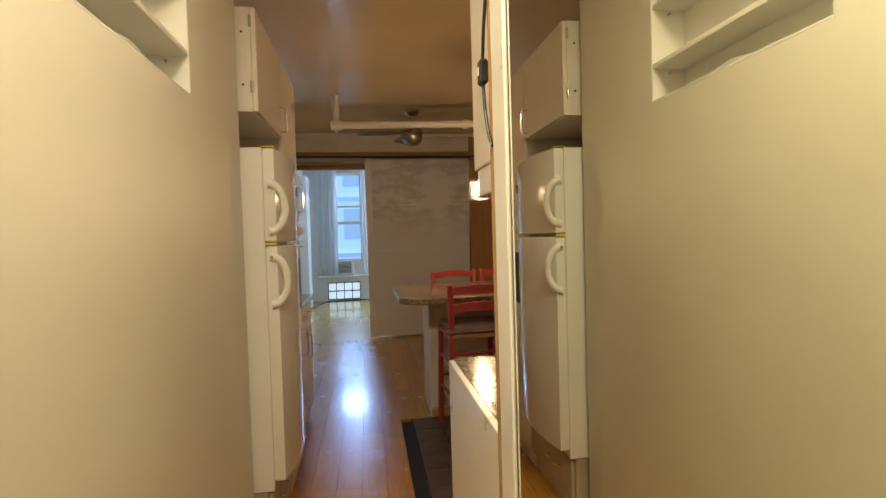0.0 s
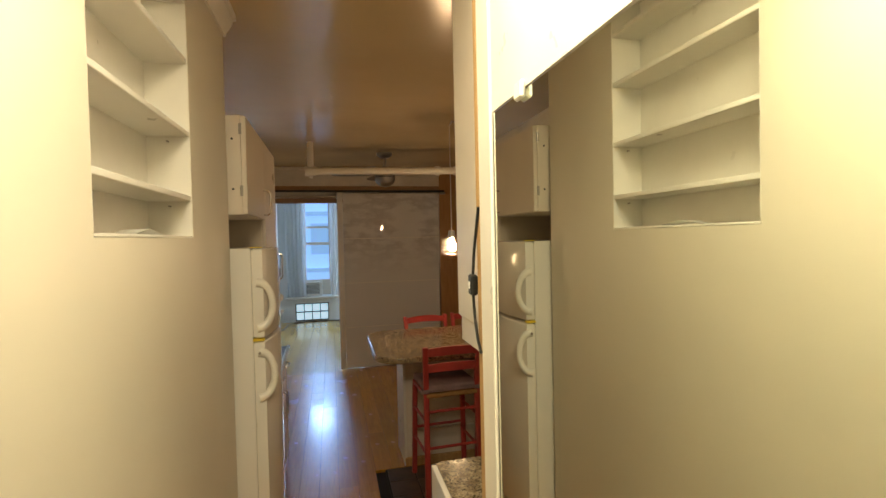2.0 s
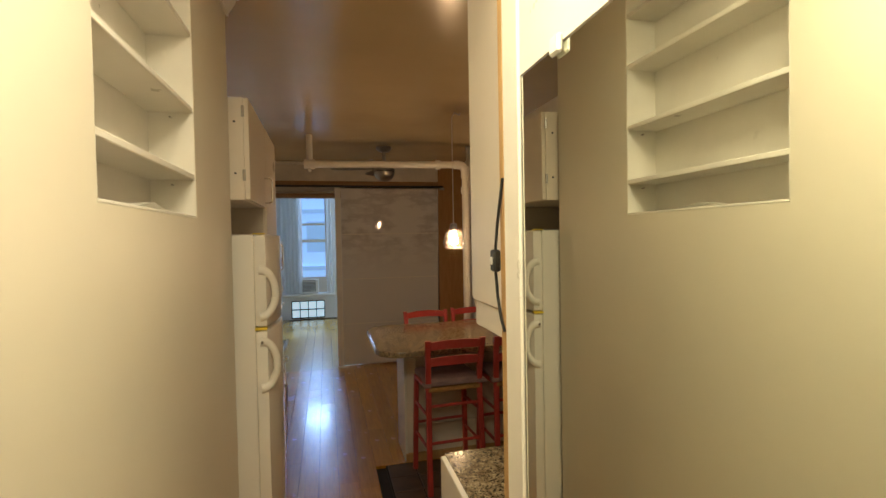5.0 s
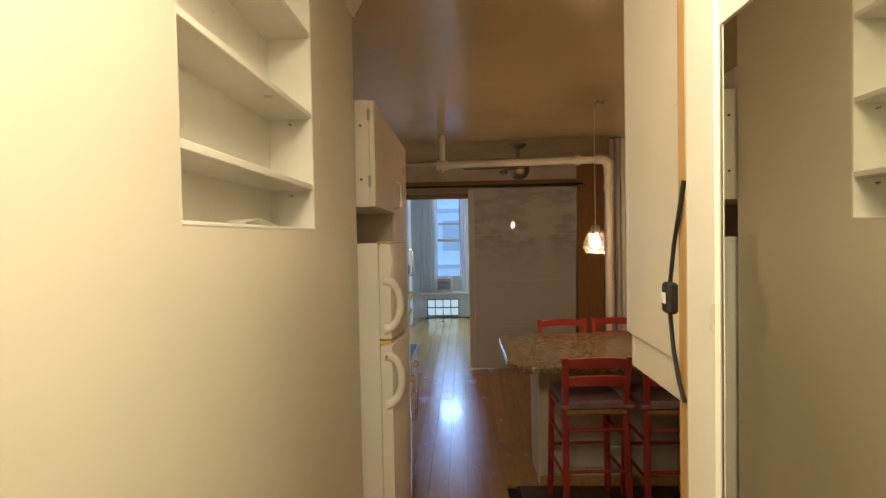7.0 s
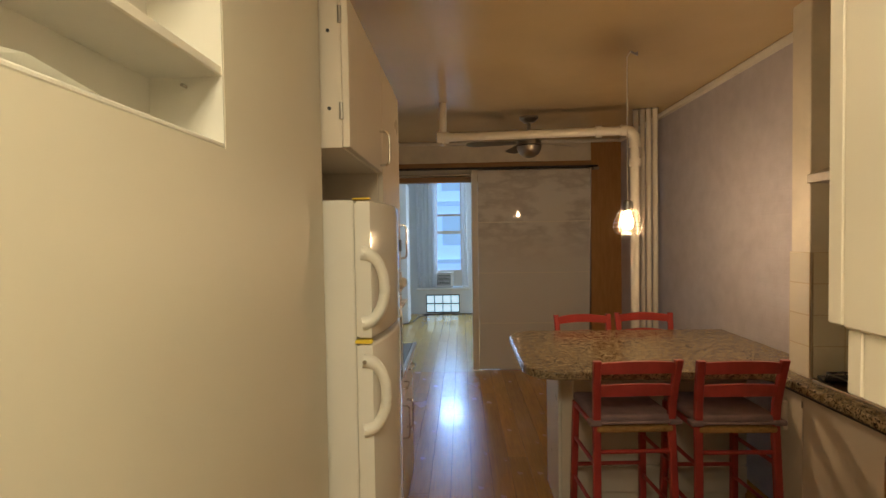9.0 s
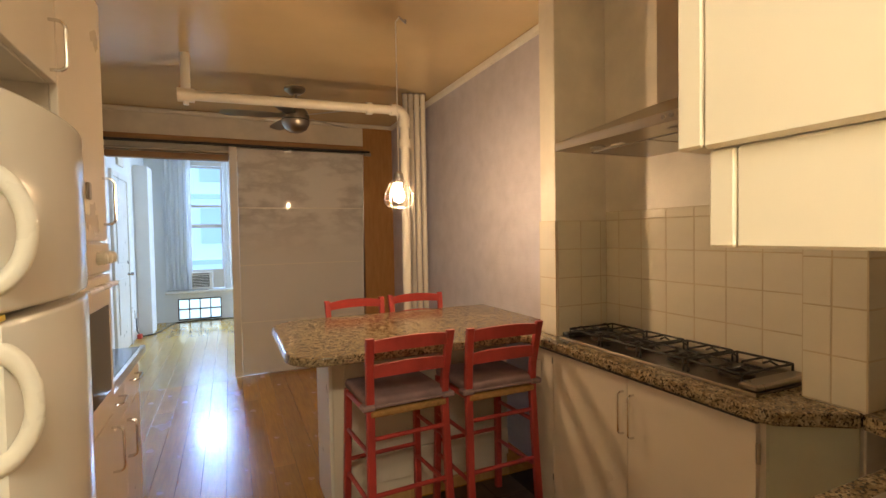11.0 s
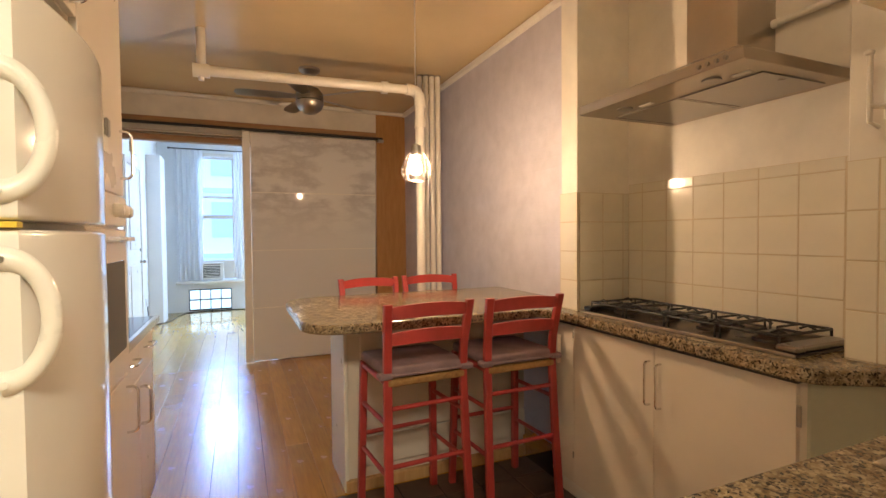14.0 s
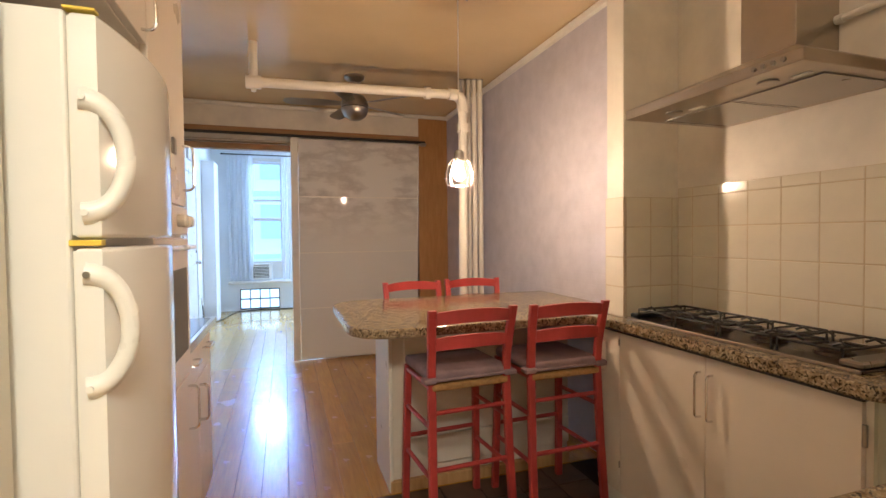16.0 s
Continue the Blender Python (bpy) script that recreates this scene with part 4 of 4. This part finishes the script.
part("arm", tube([(1.59, 2.455, 1.64), (1.565, 2.485, 1.645)], 0.008, 8), M_TRIM, hk)

# ---- pipes, fan, pendant ----
rp = thing("heating_pipe", (0.5, 5.2, 2.4), "white painted heating pipe bent under the ceiling", "pipe")
ex0, ey0, ex1, ey1, ez = -0.262, 5.28, 1.225, 5.17, 2.400
part("riser", tube([(ex0, ey0, CEIL), (ex0, ey0, ez)], 0.030, 14), M_TRIM, rp, smooth=True)
part("run", tube([(ex0 - 0.03, ey0, ez), (ex1 - 0.05, ey1, ez)], 0.034, 14), M_TRIM, rp, smooth=True)
part("elbow", tube([(ex1 - 0.10, ey1, ez)] + [(ex1 - 0.06 + 0.07 * math.sin(a), ey1, ez - 0.07 + 0.07 * math.cos(a)) for a in (0, 0.4, 0.8, 1.2, 1.57)] + [(ex1 + 0.01, ey1, ez - 0.13)], 0.043, 14), M_TRIM, rp, smooth=True)
part("drop", tube([(ex1 + 0.01, ey1, ez - 0.10), (ex1 + 0.005, ey1, 0.0)], 0.034, 14), M_TRIM, rp, smooth=True)
for p, q in (((ex0 - 0.05, ey0, ez), (ex0 + 0.05, ey0, ez)), ((0.94, 5.191, ez), (0.985, 5.188, ez)), ((ex1 + 0.01, ey1, ez - 0.28), (ex1 + 0.01, ey1, ez - 0.22))):
    part("collar", tube([p, q], 0.046, 14), M_TRIM, rp, smooth=True)
part("valve", tube([(ex0, ey0, ez - 0.02), (ex0, ey0, ez - 0.065)], 0.018, 10), M_TRIM, rp)
for i, (x, y) in enumerate(((1.452, 5.60), (1.503, 5.59), (1.554, 5.58), (1.405, 5.62))):
    p = thing("riser_pipe", (x, y, 0), "thin white painted vertical riser pipe", "pipe", group="riser pipes")
    part("pipe", tube([(x, y, 0.0), (x, y, CEIL)], 0.022, 12), M_TRIM, p, smooth=True)
    part("escutcheon", lathe(x, y, [(0.028, CEIL - 0.012), (0.028, CEIL - 0.001)], 14), M_NICKEL, p)

fx, fy, fz = 0.505, 5.80, 2.41
fan = thing("ceiling_fan", (fx, fy, CEIL), "brushed nickel ceiling fan with dark blades", "ceiling fan")
part("canopy", lathe(fx, fy, [(0.085, CEIL - 0.001), (0.085, CEIL - 0.02), (0.05, CEIL - 0.05), (0.02, CEIL - 0.055)]), M_NICKEL, fan, smooth=True)
part("rod", tube([(fx, fy, CEIL - 0.05), (fx, fy, fz + 0.08)], 0.018, 12), M_NICKEL, fan)
part("motor", lathe(fx, fy, [(0.03, fz + 0.115), (0.075, fz + 0.10), (0.105, fz + 0.06), (0.113, fz + 0.02), (0.113, fz + 0.004)]), M_NICKEL, fan, smooth=True)
part("band", lathe(fx, fy, [(0.108, fz + 0.003), (0.108, fz - 0.004)]), M_BLACK, fan)
part("cup", lathe(fx, fy, [(0.113, fz - 0.005), (0.110, fz - 0.03), (0.09, fz - 0.07), (0.05, fz - 0.098), (0.01, fz - 0.106)]), M_NICKEL, fan, smooth=True)
for k in range(5):
    a = radians(30 + 72 * k)
    bl = bmesh.new()
    out_ = [(0.10, -0.035), (0.25, -0.055), (0.50, -0.06), (0.56, -0.045), (0.58, 0.0), (0.56, 0.045), (0.50, 0.06), (0.25, 0.055), (0.10, 0.035)]
    f = bl.faces.new([bl.verts.new((px, py, 0.2 * py)) for px, py in out_])
    bmesh.ops.solidify(bl, geom=[f], thickness=0.008)
    bmesh.ops.transform(bl, matrix=Matrix.Translation((fx, fy, fz + 0.035)) @ Matrix.Rotation(a, 4, 'Z'), verts=bl.verts)
    part("blade", bl, M_NICKEL, fan, "dark grey fan blade")

lx, ly, lz = 0.842, 4.187, 1.690
pd = thing("pendant_lamp", (lx, ly, CEIL), "wire cage pendant lamp with a lit bulb", "pendant lamp")
part("hook", tube([(0.93, 4.27, CEIL), (0.93, 4.27, CEIL - 0.018), (0.87, 4.21, CEIL - 0.02)], 0.006, 8), M_NICKEL, pd)
part("cord", tube([(0.872, 4.212, CEIL - 0.02), (lx, ly, CEIL - 0.06), (lx, ly, lz + 0.09)], 0.0035, 8), M_TRIM, pd)
part("socket", lathe(lx, ly, [(0.012, lz + 0.105), (0.026, lz + 0.095), (0.030, lz + 0.06), (0.030, lz + 0.04)]), M_NICKEL, pd)
part("bulb", lathe(lx, ly, [(0.014, lz + 0.039), (0.016, lz + 0.02), (0.026, lz - 0.005), (0.030, lz - 0.03), (0.024, lz - 0.052), (0.008, lz - 0.062)], 20), M_BULB, pd, smooth=True)
prof = [(0.036, 0.055), (0.058, 0.03), (0.080, -0.025), (0.084, -0.05), (0.066, -0.085), (0.052, -0.092)]
for k in range(10):
    a = 2 * math.pi * k / 10
    part("wire", tube([(lx + r * math.cos(a), ly + r * math.sin(a), lz + z) for r, z in prof], 0.0010, 5), M_NICKEL, pd)
for r, z in prof:
    part("ring", tube([(lx + r * math.cos(2 * math.pi * k / 20), ly + r * math.sin(2 * math.pi * k / 20), lz + z) for k in range(21)], 0.0010, 5), M_NICKEL, pd)

kl = thing("kitchen_ceiling_lamp", (0.945, 2.55, CEIL), "shallow opal glass dome ceiling lamp, lit", "ceiling lamp")
part("base", lathe(0.945, 2.55, [(0.15, CEIL - 0.001), (0.15, CEIL - 0.018), (0.14, CEIL - 0.02)]), M_NICKEL, kl)
part("shade", lathe(0.945, 2.55, [(0.168, CEIL - 0.0205), (0.172, CEIL - 0.028), (0.155, CEIL - 0.055), (0.11, CEIL - 0.085), (0.05, CEIL - 0.102), (0.008, CEIL - 0.106)]), M_DOME, kl, smooth=True)

# ---- stools ----


def stool():
    """A ladder-back counter stool, back at y = 0, seat towards +y, centred on x."""
    t = thing("bar_stool", (0, 0, 0), "red painted ladder-back bar stool with a mauve cushion", "bar stool", group="stools at the breakfast bar")
    W, D, S = 0.19, 0.36, 0.695

    def post(pts, w, d):
        """A squared post swept through points, with softened edges."""
        bm = bmesh.new()
        c = 0.3
        shape = [(-1, -1 + c), (-1 + c, -1), (1 - c, -1), (1, -1 + c), (1, 1 - c), (1 - c, 1), (-1 + c, 1), (-1, 1 - c)]
        rows = [[bm.verts.new((x + w / 2 * u, y + d / 2 * v, z)) for u, v in shape] for x, y, z in pts]
        for a, b in zip(rows, rows[1:]):
            for k in range(8):
                bm.faces.new((a[k], a[(k + 1) % 8], b[(k + 1) % 8], b[k]))
        bm.faces.new(rows[0][::-1])
        bm.faces.new(rows[-1])
        return bm
    for sx in (-1, 1):
        part("back_leg", post([(sx * W, -0.03, 0), (sx * (W - 0.006), 0.0, 0.35), (sx * (W - 0.012), 0.018, S), (sx * (W - 0.010), 0.012, 0.80), (sx * (W - 0.004), -0.010, 0.92), (sx * W, -0.032, 1.015)], 0.036, 0.028), M_RED, t)
        part("front_leg", post([(sx * (W + 0.004), D + 0.015, 0), (sx * (W - 0.01), D - 0.01, S + 0.004)], 0.034, 0.034), M_RED, t)
        for z in (0.29, 0.51):
            part("side_rung", tube([(sx * (W - 0.004), 0.0, z), (sx * (W - 0.004), D, z - 0.01)], 0.0105, 8), M_RED, t, smooth=True)
        part("seat_rail", tube([(sx * (W - 0.01), 0.018, S - 0.015), (sx * (W - 0.01), D - 0.01, S - 0.015)], 0.014, 8), M_RED, t)
    for z, y in ((0.33, -0.002), (0.57, 0.012)):
        part("rung", tube([(-W, y, z), (W, y, z)], 0.0105, 8), M_RED, t, smooth=True)
    part("rung", tube([(-W, D + 0.002, 0.345), (W, D + 0.002, 0.345)], 0.011, 8), M_RED, t, smooth=True)
    for z0, z1 in ((0.838, 0.888), (0.950, 1.000)):
        bm = bmesh.new()
        n = 10
        rows = []
        for k in range(n + 1):
            u = -1 + 2 * k / n
            yb = -0.028 * (1 - u * u) + (0.006 if z0 < 0.9 else -0.018)
            arch = 0.016 * (1 - u * u)
            rows.append([bm.verts.new((u * (W - 0.006), yb + dy, z)) for dy, z in ((-0.009, z0 + arch * 0.6), (0.009, z0 + arch * 0.6), (0.009, z1 + arch), (-0.009, z1 + arch))])
        for a, b in zip(rows, rows[1:]):
            for k in range(4):
                bm.faces.new((a[k], a[(k + 1) % 4], b[(k + 1) % 4], b[k]))
        bm.faces.new(rows[0][::-1])
        bm.faces.new(rows[-1])
        part("back_slat", bm, M_RED, t)
    part("rush_seat", box(-W + 0.006, W - 0.006, 0.0, D + 0.008, S - 0.033, S + 0.002, 0.012, seg=3), M_RUSH, t, "woven rush seat")
    cu = part("cushion", box(-W - 0.002, W + 0.002, 0.005, D + 0.012, S + 0.0025, S + 0.05, 0.018, seg=3), M_CUSHION, t, "mauve cotton cushion", smooth=True)
    for sx in (-1, 1):
        part("tie", box(sx * W - 0.03, sx * W + 0.03, -0.012, 0.042, S + 0.005, S + 0.03, 0.006), M_CUSHION, cu)
    part("piping", tube([(-W + 0.03, -0.003, S + 0.018), (W - 0.03, -0.003, S + 0.018)], 0.007, 6), M_CUSHION, cu)
    return t


s0 = stool()
s0.matrix_basis = pose(0.682, 3.625, 0, 0, 0, 3)
for x, y, a in ((1.152, 3.615, 1), (0.745, 4.84, 183), (1.205, 4.90, 178)):
    copy_thing(s0, pose(x, y, 0, 0, 0, a))

# ---- pieces: floor boards, floor tiles, wall tiles ----
floor = thing("floor", (0, 0, -0.02), "varnished pine board floor", "floor", kind="structure")
rng = random.Random(7)
board_cache = {}


def board(width, length, material):
    key = (round(width, 3), round(length, 3), material.name)
    if key not in board_cache:
        bm = box(0, width - 0.0014, 0, length - 0.001, 0, 0.02)
        top = [e for e in bm.edges if all(v.co.z > 0.01 for v in e.verts)]
        bmesh.ops.bevel(bm, geom=top, offset=0.0007, segments=1, affect='EDGES')
        board_cache[key] = mesh_of("floor_board", bm, material)
    return board_cache[key]


x = -1.43
while x < 1.9:
    wd = 0.135
    spans = []
    for y_a, y_b, mt in ((-1.2, 6.95, M_PLANK), (6.95, 11.15, M_LIVING)):
        y = y_a
        first = True
        while y < y_b - 0.01:
            ln = rng.choice((1.4, 1.9, 2.4, 2.9)) if not first else rng.choice((0.9, 1.6, 2.2))
            first = False
            ln = min(ln, y_b - y)
            in_tiles = x + wd > 0.262 and mt is M_PLANK
            if not (in_tiles and y + ln > 2.0 and y < 4.09):
                spans.append((y, ln, mt))
            elif in_tiles:
                if y < 2.0:
                    spans.append((y, 2.0 - y, mt))
                if y + ln > 4.09:
                    spans.append((max(y, 4.09), y + ln - max(y, 4.09), mt))
            y += ln
    for y, ln, mt in spans:
        o = new("board", board(wd, ln, mt))
        o.parent = floor
        o.location = (x, y, 0)
    x += wd

tfl = thing("floor_tiling", (0.9, 3.0, -0.02), "dark brown square floor tiles beside the counters", "floor", kind="structure")
part("mortar", box(0.262, 1.9, 2.0, 4.09, -0.019, -0.004), M_SLATEGROUT, tfl)
bm = box(0, 0.192, 0, 0.192, -0.012, 0.003)
bmesh.ops.bevel(bm, geom=[e for e in bm.edges if all(v.co.z > 0 for v in e.verts)], offset=0.003, segments=1, affect='EDGES')
tile_me = mesh_of("floor_tile", bm, M_SLATE)
for i in range(6):
    for j in range(10):
        o = new("tile", tile_me)
        o.parent = tfl
        o.location = (0.275 + 0.2 * i - 0.9, 2.09 + 0.2 * j - 3.0, 0.02 + rng.uniform(-0.001, 0.0005))

TS = 0.1455
tile_cache = {}


def wall_tile(w_, h_):
    key = (round(w_, 4), round(h_, 4))
    if key not in tile_cache:
        bm = box(0, w_ - 0.003, -0.008, 0, 0, h_ - 0.003)
        bmesh.ops.bevel(bm, geom=[e for e in bm.edges if all(v.co.y < -0.004 for v in e.verts)], offset=0.002, segments=1, affect='EDGES')
        tile_cache[key] = mesh_of("wall_tile", bm, M_TILE)
    return tile_cache[key]


def tiling(name, origin, turn, widths, label, cap=False):
    """Rows of square tiles on a wall face; local x runs along it, local -y is its front."""
    t = thing(name, origin, label, "wall tiles", kind="structure")
    t.matrix_basis = pose(*origin, 0, 0, turn)
    total = sum(widths)
    bm = box(0, total, -0.0074, -0.0005, 0, 4 * TS + (0.045 if cap else 0))
    g = new("grout", mesh_of("grout", bm, M_GROUT))
    g.parent = t
    px = 0
    for w_ in widths:
        for r in range(4):
            o = new("tile", wall_tile(w_, TS))
            o.parent = t
            o.location = (px + 0.0015, rng.uniform(-0.0008, 0.0), r * TS + 0.0015)
        if cap:
            o = new("cap_tile", wall_tile(w_, 0.045))
            o.parent = t
            o.location = (px + 0.0015, -0.001, 4 * TS + 0.0015)
        px += w_
    return t


tiling("tiles_alcove", (1.81, 3.622, 0.9205), -90, [0.09] + [TS] * 6 + [0.10], "cream glazed square tiles behind the cooktop", cap=True)
tiling("tiles_pier_return", (1.490, 3.632, 0.9205), 0, [TS, TS * 0.9, 0.04], "cream glazed tiles on the pier's side")
tiling("tiles_pier_far", (1.482, 3.76, 0.9205), -90, [0.136], "cream glazed tiles on the pier's edge")
tiling("tiles_pier_near", (1.60, 2.551, 0.9205), -90, [0.080, 0.089], "cream glazed cut tiles on the pier by the sink")
tiling("tiles_sink_side", (1.592, 2.388, 0.9205), 0, [TS, 0.11], "cream glazed tiles by the sink")
